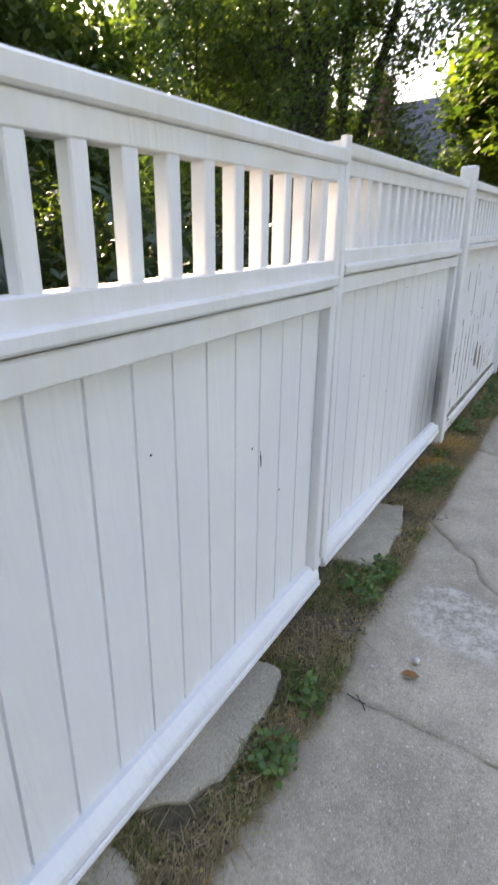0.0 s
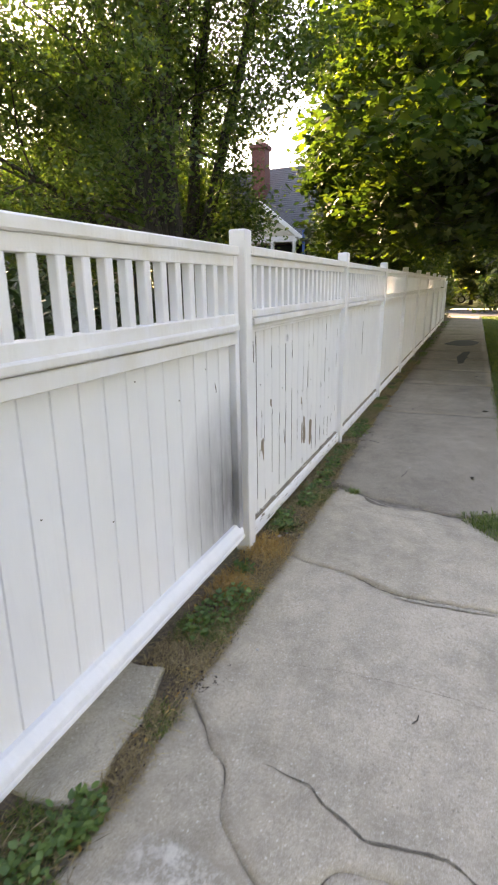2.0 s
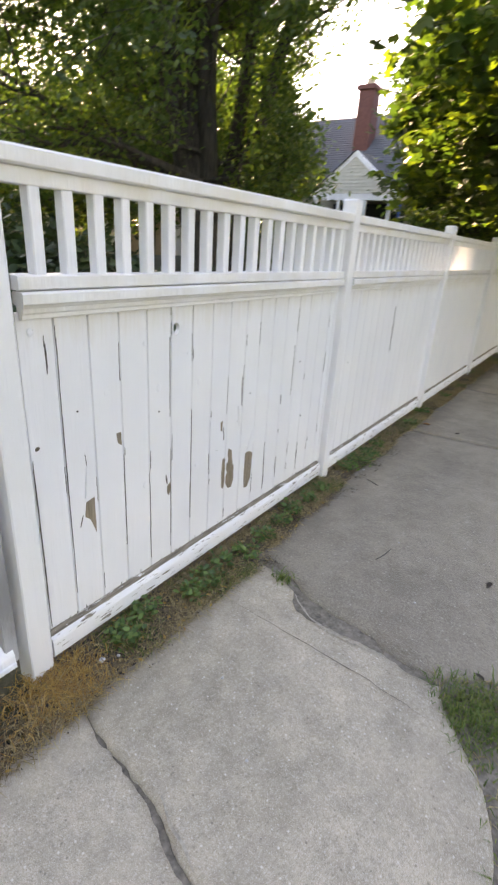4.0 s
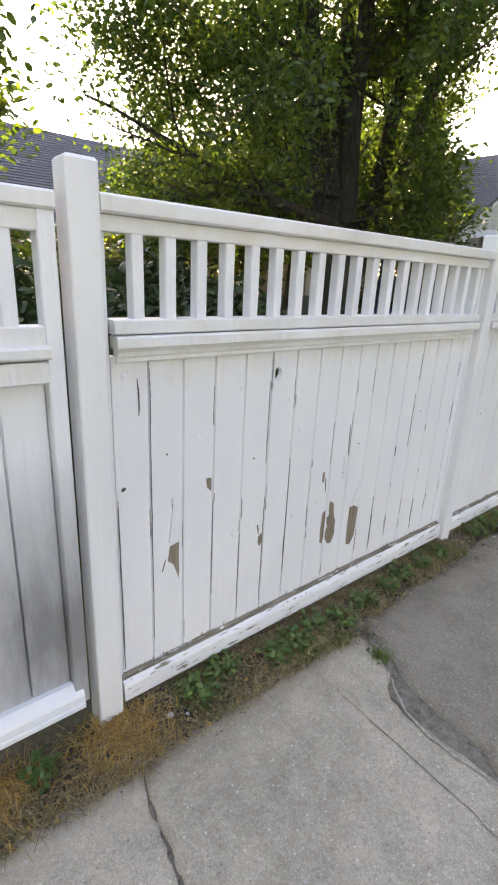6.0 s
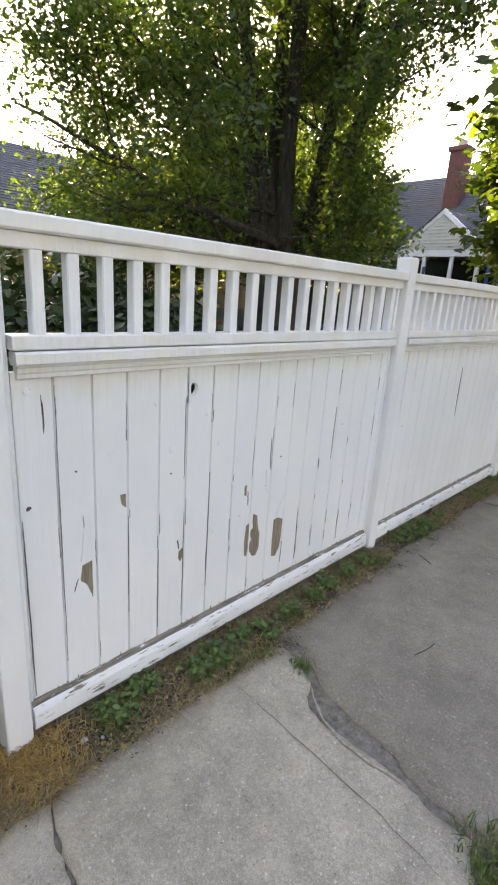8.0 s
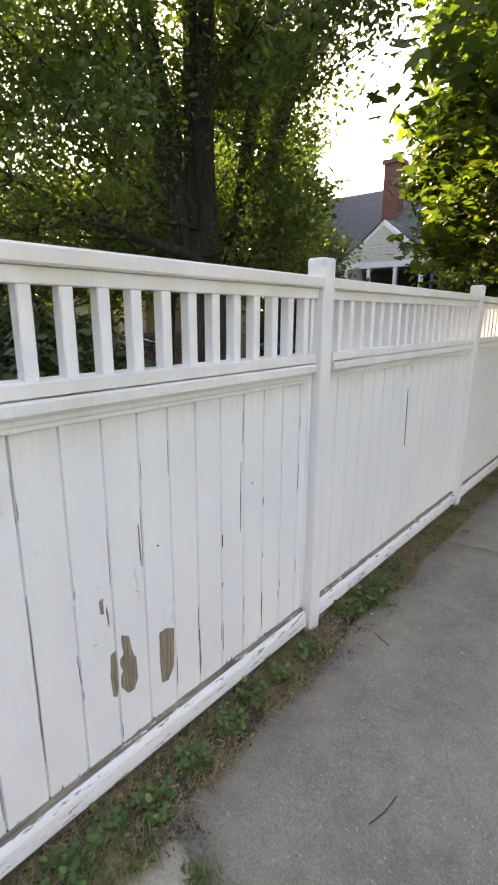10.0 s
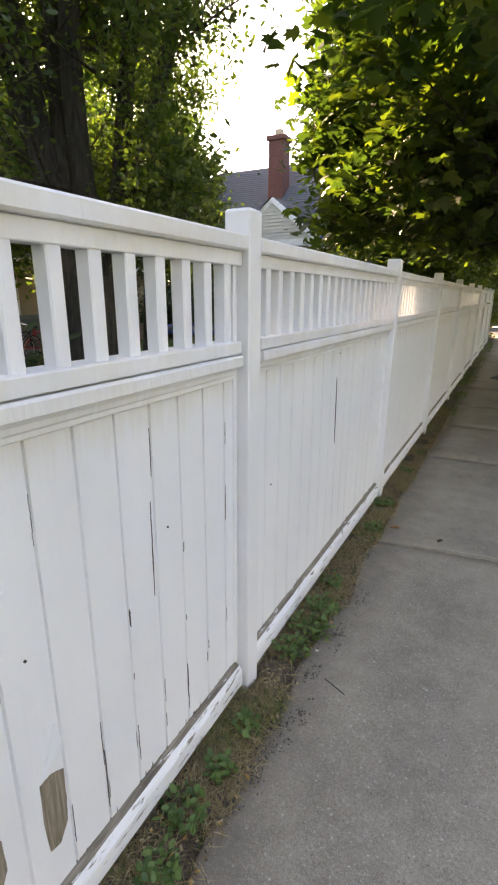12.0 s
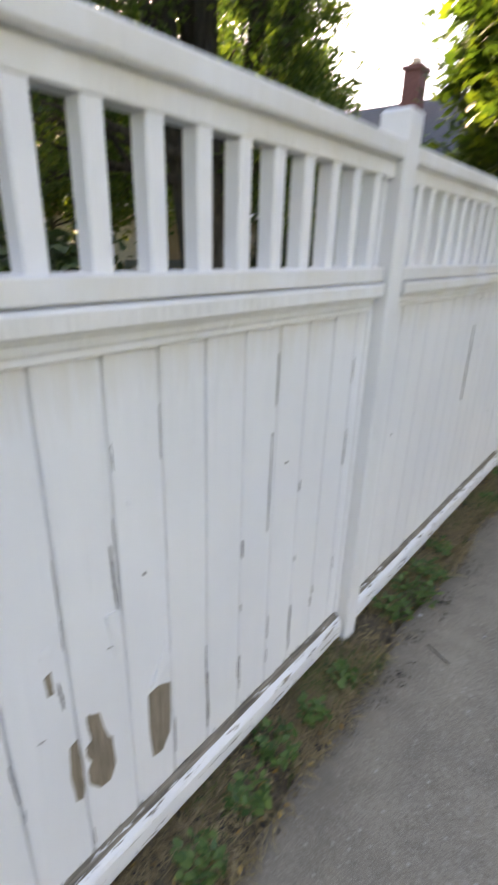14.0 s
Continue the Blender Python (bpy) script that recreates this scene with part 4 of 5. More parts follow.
L.keep = in_ash_crown
for lx, ly, off, r, z0, height in ((-0.17, 0.10, -0.15, 0.17, 1.4, 9.5), (-0.06, 0.22, -0.05, 0.15, 1.5, 10.0), (0.06, 0.02, 0.04, 0.16, 1.4, 10.0), (0.16, 0.20, 0.13, 0.14, 1.4, 9.5), (0.36, 0.0, 0.17, 0.13, 1.7, 7.5), (-0.30, 0.1, -0.16, 0.09, 2.0, 7.0)):
    start = root + (0, 0, z0) + side * off
    stem = L.path(start, side * lx + away * ly + np.array([0, 0, 1.0]), height, 26, 0.03, (0, 0, 0.03))
    L.tube(stem, r * np.linspace(1, 0.18, len(stem)), 10)
    for k in range(12):
        i = 3 + int(k * (len(stem) - 5) / 12)
        a = 2 * np.pi * (k * 0.381 + 0.1 * L.gen.random() + lx)
        c = math.cos(a)
        out = side * c + away * math.sin(a)
        length = (3.6 - 1.3 * i / len(stem)) * L.gen.uniform(0.75, 1.1) * (1.12 if c < 0 else 0.95)
        L.limb(stem[i], out + np.array([0, 0, 0.45]), length, r * 0.24 * (1 - 0.5 * i / len(stem)), 1, 3, (0, 0, -0.07), (0, 8, 5), 0.12, 0.2)
# long low limbs
for d, z, ln in ((-side + away * 0.1, 2.2, 5.0), (-side - away * 0.5, 2.5, 4.2), (-side + away * 0.7, 2.4, 4.5)):
    L.limb(root + (0, 0, z), d + np.array([0, 0, 0.45]), ln, 0.075, 1, 3, (0, 0, 0.0), (0, 8, 4), 0.09, 0.2)
L.wood("trunk", tree, "dark furrowed bark trunk with limbs")
tips = np.array(L.tips)
leaves("crown", tips, 21, (0.17, 0.17, 0.15), 0.078, LEAF_LONG, LEAF_ASH, L.gen, tree, 0.4)

# street maple whose crown hangs over walk and fence
tree = thing("tree", "broad dark green maple tree overhanging the sidewalk", "tree")
L = Limbs(5)
L.floor = 2.5


def in_maple_crown(p):
    far_off = math.hypot(p[0] - 2.6, p[1] - 12.0)
    west = 1.95 - 0.392 * (p[1] + 1.6) + 0.25 * math.sin(p[2] * 5 + p[1])
    reach = 8.3 if p[2] > 3.3 and p[0] < 1.0 else 6.4 if p[2] > 3.7 else 6.9
    return far_off < reach + 0.25 * math.sin(p[2] * 4) and p[0] > west and p[2] > 2.45 + 0.12 * math.sin(p[1] * 2.3)


L.keep = in_maple_crown
root = np.array([3.7, 12.0, -0.1])
L.tube([root, root + (0, 0, 0.35), root + (0.02, 0, 1.2), root + (0.0, 0.05, 2.6), root + (-0.1, 0.1, 4.2), root + (-0.15, 0.1, 7.5), root + (-0.1, 0.0, 10.5)], [0.66, 0.47, 0.42, 0.38, 0.33, 0.2, 0.06], 16)
for k in range(54):
    u = k / 54
    z = 2.9 + 7.2 * u ** 1.2
    a = 2 * np.pi * (k * 0.381966 + 0.03 * L.gen.random())
    out = np.array([math.cos(a), math.sin(a), 0.35 + 0.5 * u])
    reach = 7.6 * math.sqrt(max(0.08, 1 - (u * 0.93) ** 2)) * L.gen.uniform(0.85, 1.08)
    L.limb(root + (-0.1 * u, 0.1, z), out, reach, 0.10 * (1 - 0.6 * u), 1, 3, (0, 0, -0.11 + 0.05 * u), (0, 8, 5), 0.09, 0.1)
# low limbs that droop over the fence
for dx, dy, z, ln in ((-0.42, -0.90, 4.2, 9.4), (-0.68, -0.74, 3.2, 7.2), (-0.85, -0.55, 3.4, 6.6), (-0.45, -0.88, 3.6, 7.0), (-0.95, -0.2, 3.2, 6.0), (-0.75, -0.65, 4.4, 7.0), (-0.15, -1.0, 4.2, 6.6), (0.3, -1.0, 3.6, 6.0), (-0.9, 0.3, 3.4, 5.5)):
    L.limb(root + (0, 0, z), (dx, dy, 0.30), ln, 0.10, 1, 3, (0, 0, -0.085), (0, 11, 6), 0.07, 0.1)
L.wood("trunk", tree, "thick rough bark trunk")
tips = np.array(L.tips)
leaves("crown", tips, 11, (0.22, 0.22, 0.15), 0.19, LEAF_PALM, LEAF_MAPLE, L.gen, tree, 1.0)


def plain_tree(name, label, root, height, bare, reach, r, seed, leaf, size, per, mat, fork=False, kids=(0, 6, 4), limbs=22):
    """A tree with a straight or forked trunk and a full crown from the height `bare` upward."""
    top = thing(name, label, "tree", at=pose(*root))
    L = Limbs(seed)
    if fork:
        L.tube([(0, 0, -0.1), (0, 0, 0.4), (0, 0, 1.4), (0, 0, 2.2)], [r * 1.5, r * 1.1, r, r * 0.95], 12)
        stems = [L.path((s * r * 0.4, 0, 1.9), (s * 0.3, 0.1 * s, 1), height - 2, 14, 0.04, (0, 0, 0.03)) for s in (-1, 1)]
        for s in stems:
            L.tube(s, r * 0.62 * np.linspace(1, 0.15, len(s)), 9)
    else:
        stems = [L.path((0, 0, -0.1), (0.02, 0.03, 1), height, 16, 0.03, (0, 0, 0.03))]
        L.tube(stems[0], r * np.linspace(1.2, 0.12, len(stems[0])), 9)
    for k in range(limbs):
        stem = stems[k % len(stems)]
        u = k / limbs
        i = int(len(stem) * (bare / height + (0.96 - bare / height) * u))
        i = min(i, len(stem) - 2)
        a = 2 * np.pi * k * 0.381966
        ln = reach * math.sqrt(max(0.1, 1 - (0.95 * u) ** 2)) * L.gen.uniform(0.8, 1.1)
        L.limb(stem[i], (math.cos(a), math.sin(a), 0.4), ln, r * 0.28 * (1 - 0.6 * u), 1, 3, (0, 0, -0.08), kids, 0.11, 0.15)
    L.wood("trunk", top)
    leaves("crown", L.tips, per, (0.22, 0.22, 0.18), size, leaf, mat, L.gen, top, 0.6)
    return top


plain_tree("tree", "forked dark street tree beside the sidewalk", (3.3, 20.8, 0), 10, 3.3, 5.0, 0.42, 21, LEAF_PALM, 0.24, 3, LEAF_MAPLE, True)
young = plain_tree("tree", "slender street tree near the cross street", (3.2, 39.0, 0), 8, 2.6, 3.4, 0.20, 22, LEAF_LONG, 0.30, 5, LEAF_FAR)
yard = plain_tree("tree", "sunlit yellow-green small tree by the house", (-8.3, 8.6, 0), 5.2, 2.5, 2.0, 0.11, 23, LEAF_PALM, 0.14, 5, LEAF_SHRUB)
copy_thing(yard, pose(-8.6, 6.4, -0.3, 0, 0, 130) @ Matrix.Scale(0.85, 4))
copy_thing(yard, pose(-9.9, 12.6, 0, 0, 0, 40))
copy_thing(yard, pose(-8.2, 11.9, 0.1, 0, 0, 250))
plain_tree("tree", "leafy green tree near the garden shed", (-4.75, -0.6, 0), 8.2, 2.0, 1.75, 0.10, 26, LEAF_LONG, 0.10, 24, LEAF_ASH, False, (0, 8, 5), 20)
mid_tree = plain_tree("tree", "dense shady tree behind the yard", (-14.8, 19.4, 0), 12, 2.2, 3.9, 0.3, 27, LEAF_LONG, 0.2, 11, LEAF_ASH, False, (0, 8, 5), 24)
low_tree = plain_tree("tree", "low bushy dark tree along the fence", (-2.7, 18.6, 0), 5.6, 0.9, 2.2, 0.14, 28, LEAF_LONG, 0.17, 9, LEAF_SHRUB, False, (0, 7, 5), 22)
copy_thing(low_tree, pose(-2.0, 24.0, 0, 0, 0, 100))
copy_thing(low_tree, pose(-3.4, 30.0 + 8.5, 0, 0, 0, 200) @ Matrix.Scale(1.3, 4))
copy_thing(low_tree, pose(1.0, 43.0, 0, 0, 0, 20))
copy_thing(low_tree, pose(5.5, 40.0, 0, 0, 0, 290) @ Matrix.Scale(1.2, 4))
far_tree = plain_tree("tree", "tall leafy tree, distant or added unseen to block light", (-34.0, -6.0, 0), 15, 3.0, 6.0, 0.4, 24, LEAF_LONG, 0.42, 5, LEAF_FAR)
# (8, -12), (1.8, -13), (-5, -12): unseen trees added to block light from behind
FAR_AND_BLOCKER_SPOTS = [(-24, -14), (-6, 42), (-1.5, 47), (3, 56), (9, 47), (14, 38), (17, 26), (16, 14), (17, 2), (16, -10), (8, -12), (1.8, -13), (-5, -12), (-8, 58), (12, 62), (7.5, 33)]
for k, (x, y) in enumerate(FAR_AND_BLOCKER_SPOTS):
    copy_thing(far_tree, pose(x, y, -0.4 - 0.3 * (k % 3), 0, 0, 57 * k))


def shrub(name, label, at, rx, ry, h, seed, count, size, mat):
    """A many-stemmed bush."""
    top = thing(name, label, "shrub", "shrubs in the yard", at=pose(*at))
    L = Limbs(seed)
    for k in range(count):
        a, q = L.gen.uniform(0, 2 * np.pi), math.sqrt(L.gen.random())
        p = (rx * q * math.cos(a) * 0.7, ry * q * math.sin(a) * 0.7, -0.05)
        L.limb(p, (0.5 * math.cos(a) * q, 0.5 * math.sin(a) * q, 1.0), h * L.gen.uniform(0.6, 1.05) * (1.05 - 0.35 * q), 0.02, 2, 3, (0, 0, -0.02), (0, 0, 7), 0.1, 0.1)
    L.wood("stems", top)
    leaves("foliage", L.tips, 6, (0.13, 0.13, 0.12), size, LEAF_LONG, mat, L.gen, top, 0.5)
    return top


bush = shrub("shrub", "dense dark green yard shrub, some added to block sun", (-4.6, 3.2, 0), 1.1, 1.2, 1.95, 31, 38, 0.13, LEAF_HEDGE_SHADED)
for k, (x, y, z) in enumerate(((-4.9, 1.4, 0), (-5.2, -0.6, -0.1), (-6.2, 3.6, 0.1), (-6.6, 1.9, 0.2), (-4.2, -2.2, -0.2), (-7.8, 0.4, 0.3))):
    copy_thing(bush, pose(x, y, z, 0, 0, 71 * k + 20))
# these five bushes are added to stop low sun passing under the gates
for k, (x, y, z) in enumerate(((-3.2, 0.5, -0.05), (-3.3, 1.9, -0.1), (-3.0, -0.8, 0.0))):
    copy_thing(bush, pose(x, y, z, 0, 0, 95 * k + 40))
copy_thing(bush, pose(-2.7, -1.0, -0.1, 0, 0, 220))
copy_thing(bush, pose(-2.2, -0.1, -0.1, 0, 0, 160) @ Matrix.Scale(0.95, 4))
# added to cover the bright gap between the houses
for k, (x, y) in enumerate(((-12.6, 18.7), (-13.8, 20.4), (-13.6, 17.9), (-11.7, 20.0))):
    copy_thing(bush, pose(x, y, 0, 0, 0, 63 * k) @ Matrix.Scale(1.3, 4))
copy_thing(bush, pose(-1.6, 24.9, -0.9, 0, 0, 15))

# ---- houses ----
def roof_slope(parent, p0, along, up, length, rise, course=0.16, name="roof"):
    """A shingled slope: courses of overlapping strips from the eave p0, one part."""
    p0, along, up = Vector(p0), Vector(along).normalized(), Vector(up).normalized()
    nrm = along.cross(up).normalized()
    if nrm.z < 0:
        nrm = -nrm
    verts, faces = [], []
    n = int(rise / course)
    for k in range(n + 1):
        a = p0 + up * (course * k)
        b = p0 + up * min(course * (k + 1) + 0.02, rise)
        cells = int(length / 0.9)
        for c in range(cells):
            s0, s1 = length * c / cells, length * (c + 1) / cells - 0.004
            lift = nrm * (0.018 + 0.006 * rng.random())
            q = len(verts)
            for base, off in ((a, lift), (b, nrm * 0.002)):
                for s in (s0, s1):
                    verts += [tuple(base + along * s + off)]
            for s in (s0, s1):
                verts += [tuple(a + along * s)]
            faces += [(q, q + 1, q + 3, q + 2), (q, q + 4, q + 5, q + 1)]
    return put(name, mesh_of(name, verts, faces, SHINGLE), parent, "grey shingled roof slope")


def box_part(name, x0, x1, y0, y1, z0, z1, mat, parent, label="", c=0.01):
    return beam(name, x0, x1, y0, y1, z0, z1, c, mat, parent, "z", label)


house = thing("house", "low beige house with dark grey shingle roof", "house")
box_part("wall", -20.6, -12.4, -9.0, 17.0, -0.1, 2.72, SIDING_BEIGE, house)
roof_slope(house, (-11.9, -9.4, 2.70), (0, 1, 0), (-4.6, 0, 3.05), 26.8, 5.52)
roof_slope(house, (-21.1, -9.4, 2.70), (0, 1, 0), (4.6, 0, 3.05), 26.8, 5.52)
for y in (-9.0, 16.9):
    part("gable", solid(*prism([(-20.6, 2.72), (-12.4, 2.72), (-16.5, 5.6)], y, y + 0.1)), SIDING_BEIGE, house)
beam("fascia", -11.95, -11.87, -9.4, 17.4, 2.52, 2.70, 0.01, TRIM_WHITE, house)
beam("soffit", -12.4, -11.95, -9.4, 17.4, 2.60, 2.64, 0.005, TRIM_WHITE, house)
for y in (-4.0, 2.0, 8.4, 10.6, 14.0):
    frame_ob = box_part("window", -12.44, -12.36, y - 0.55, y + 0.55, 1.0, 2.2, TRIM_WHITE, house, "white framed window")
    for s in (-1, 1):
        box_part("pane", -12.45, -12.435, y + s * 0.26 - 0.22, y + s * 0.26 + 0.22, 1.07, 2.13, GLASS, frame_ob, "", 0.003)

house = thing("house", "cream clapboard house with gabled porch and chimney", "house")
GX, GY, GZ, GW, GB = -7.65, 18.8, 5.05, 1.68, 3.72
box_part("wall", -13.0, -4.6, 20.6, 28.5, -0.1, 4.0, SIDING_CREAM, house)
roof_slope(house, (-13.5, 20.1, 3.95), (1, 0, 0), (0, 4.2, 3.6), 9.4, 5.53, 0.17)
roof_slope(house, (-13.5, 29.0, 3.95), (1, 0, 0), (0, -4.7, 3.6), 9.4, 5.9, 0.17)
for x in (-13.0, -4.7):
    part("gable", solid(*prism([(20.6, 4.0), (28.5, 4.0), (24.3, 7.5)], x, x + 0.1, "x")), SIDING_CREAM, house)
# porch gable with clapboards
rows = 11
for k in range(rows):
    z0 = GB + (GZ - GB) * k / rows
    z1 = GB + (GZ - GB) * (k + 1) / rows
    h0, h1 = GW * (GZ - z0) / (GZ - GB), GW * (GZ - z1) / (GZ - GB)
    verts = [(GX - h0, GY - 0.03, z0), (GX + h0, GY - 0.03, z0), (GX + h1, GY - 0.004, z1), (GX - h1, GY - 0.004, z1),
             (GX - h0, GY + 0.05, z0), (GX + h0, GY + 0.05, z0), (GX + h1, GY + 0.05, z1), (GX - h1, GY + 0.05, z1)]
    part("clapboard", solid(verts, [(0, 1, 2, 3), (4, 5, 6, 7), (0, 1, 5, 4), (1, 2, 6, 5), (2, 3, 7, 6), (3, 0, 4, 7)]), SIDING_CREAM, house)
for s in (-1, 1):
    sl = math.atan2(GZ - GB, GW)
    ob = beam("rake_board", 0, math.hypot(GW, GZ - GB) + 0.3, -0.12, 0.03, -0.09, 0.07, 0.01, TRIM_WHITE, house, "x", "white rake trim")
    ob.matrix_basis = Matrix.Translation((GX, GY, GZ + 0.06)) @ pose(0, 0, 0, 0, 0, 0 if s > 0 else 180) @ pose(0, 0, 0, 0, math.degrees(sl), 0)
    roof_slope(house, (GX + s * (GW + 0.22), GY - 0.1, GB - 0.10), (0, 1, 0), (-s * (GW + 0.22), 0, GZ - GB + 0.24), 3.0, 2.45, 0.17)
beam("porch_beam", GX - GW, GX + GW, GY - 0.02, GY + 0.12, GB - 0.24, GB - 0.002, 0.01, TRIM_WHITE, house, "x")
for dx in (-1.55, -0.55, 0.55, 1.55):
    beam("porch_post", GX + dx - 0.07, GX + dx + 0.07, GY - 0.01, GY + 0.11, 0, GB - 0.24, 0.01, TRIM_WHITE, house, "z")
box_part("porch_wall", GX - GW, GX + GW, GY + 0.02, GY + 1.7, -0.1, 2.3, SIDING_CREAM, house)
# dark panel stands in for the shade inside the open porch
box_part("dark_opening", GX - GW + 0.1, GX + GW - 0.1, 20.45, 20.58, 2.0, 3.5, GLASS, house, "dark panel standing in for the shaded porch opening")
chim = box_part("chimney", -9.5, -8.8, 22.2, 22.9, 4.5, 8.05, BRICK_RED, house, "tall red brick chimney")
box_part("chimney_crown", -9.58, -8.72, 22.12, 22.98, 8.052, 8.22, BRICK_RED, chim, "projecting brick crown")
box_part("flue", -9.3, -9.0, 22.4, 22.7, 8.222, 8.5, SIDING_BEIGE, chim)
# blue post of unclear kind, placed to fit the camera's view
box_part("downpipe", GX + 1.95, GX + 2.05, GY - 0.1, GY - 0.02, 0, 3.9, BLUE_FOAM, house, "dark blue post near the porch corner")

shed = thing("shed", "blue-grey panelled garden shed beside the gate", "shed")
box_part("wall", -5.0, -2.75, -5.6, -1.5, -0.1, 2.05, SHED_GREY, shed)
for k in range(9):
    box_part("panel", -2.749, -2.735, -5.58 + 0.453 * k, -5.14 + 0.453 * k, 0.0, 2.0, SHED_GREY, shed, "", 0.004)
    box_part("panel", -4.98 + 0.248 * k, -4.74 + 0.248 * k, -1.499, -1.485, 0.0, 2.0, SHED_GREY, shed, "", 0.004)
roof_slope(shed, (-2.65, -5.7, 2.05), (0, 1, 0), (-1.2, 0, 0.35), 4.3, 1.28)
roof_slope(shed, (-5.05, -5.7, 2.05), (0, 1, 0), (1.2, 0, 0.35), 4.3, 1.28)

# ---- yard things ----
screen = thing("privacy_screen", "grey slatted privacy screen in the yard", "screen")
for k in range(8):
    box_part("slat", -11.0, -10.96, 9.6 + 0.45 * k, 10.03 + 0.45 * k, 0.0, 1.15, SHED_GREY, screen, "", 0.006)
beam("rail", -10.955, -10.92, 9.6, 13.2, 1.0, 1.08, 0.008, SHED_GREY, screen)


def ring(name, centre, radius, thick, mat, parent):
    L = Limbs(1)
    a = np.linspace(0, 2 * np.pi, 29)
    pts = np.stack([np.zeros(29), radius * np.cos(a), radius * np.sin(a)], 1) + np.asarray(centre)
    L.tube(pts, np.full(29, thick), 6)
    return put(name, fast_mesh(name, np.concatenate(L.v), [np.concatenate(L.f)], mat, True), parent)


def rod(name, pts, thick, mat, parent, label=""):
    L = Limbs(1)
    L.tube(np.asarray(pts, float), np.full(len(pts), thick), 8)
    return put(name, fast_mesh(name, np.concatenate(L.v), [np.concatenate(L.f)], mat, True), parent, label)


def bicycle(label, at, mat):
    top = thing("bicycle", label, "bicycle", "bicycles parked in the yard", at=at)
    for y in (-0.52, 0.52):
        w = ring("wheel", (0, y, 0.33), 0.31, 0.018, DARK, top)
        ring("rim", (0, y, 0.33), 0.285, 0.009, STEEL, w)
        for k in range(10):
            a = k * math.pi / 5
            rod("spoke", [(0, y, 0.33), (0, y + 0.28 * math.cos(a), 0.33 + 0.28 * math.sin(a))], 0.0025, STEEL, w)
    for name, pts in (("down_tube", [(0, -0.05, 0.3), (0, 0.36, 0.72)]), ("seat_tube", [(0, -0.05, 0.3), (0, -0.2, 0.82)]), ("top_tube", [(0, -0.17, 0.72), (0, 0.36, 0.76)]),
                      ("chain_stay", [(0, -0.05, 0.3), (0, -0.52, 0.33)]), ("seat_stay", [(0, -0.52, 0.33), (0, -0.17, 0.72)]), ("fork", [(0, 0.52, 0.33), (0, 0.36, 0.88)])):
        rod(name, pts, 0.017, mat, top)
    rod("handlebar", [(-0.28, 0.28, 0.97), (-0.1, 0.36, 0.93), (0.1, 0.36, 0.93), (0.28, 0.28, 0.97)], 0.013, STEEL, top)
    beam("saddle", -0.07, 0.07, -0.34, -0.1, 0.83, 0.89, 0.02, DARK, top)
    return top


bicycle("dark bicycle parked on the yard lawn", pose(-10.2, 8.3, 0, 0, 8, 20), DARK)
bicycle("small red-wheeled bicycle on the yard lawn", pose(-10.4, 10.2, 0, 0, -8, -25), RED_PAINT)
bicycle("dark bicycle leaning near the white screen", pose(-10.5, 9.4, 0, 0, 7, 5), DARK)
tramp = thing("trampoline", "dark netted trampoline with blue padded poles", "trampoline", at=pose(-7.3, 13.4, 0))
for k in range(6):
    a = k * math.pi / 3 + 0.3
    rod("pole", [(1.7 * math.cos(a), 1.7 * math.sin(a), 0), (1.7 * math.cos(a), 1.7 * math.sin(a), 2.75)], 0.045, BLUE_FOAM, tramp, "blue foam-padded pole")
ring_pts = [(1.6 * math.cos(a), 1.6 * math.sin(a), 0.75) for a in np.linspace(0, 2 * math.pi, 33)]
rod("frame_ring", ring_pts, 0.06, BLUE_FOAM, tramp)
me = mesh_of("jumping_mat", [(x * 0.95, y * 0.95, 0.74) for x, y, _ in ring_pts[:-1]], [tuple(range(32))], DARK)
put("jumping_mat", me, tramp, "black jumping mat")
slide = thing("play_board", "bright red plastic board in the yard", "toy")
beam("board", -3.42, -3.36, 9.1, 9.3, -0.03, 1.55, 0.02, RED_PAINT, slide, "z")

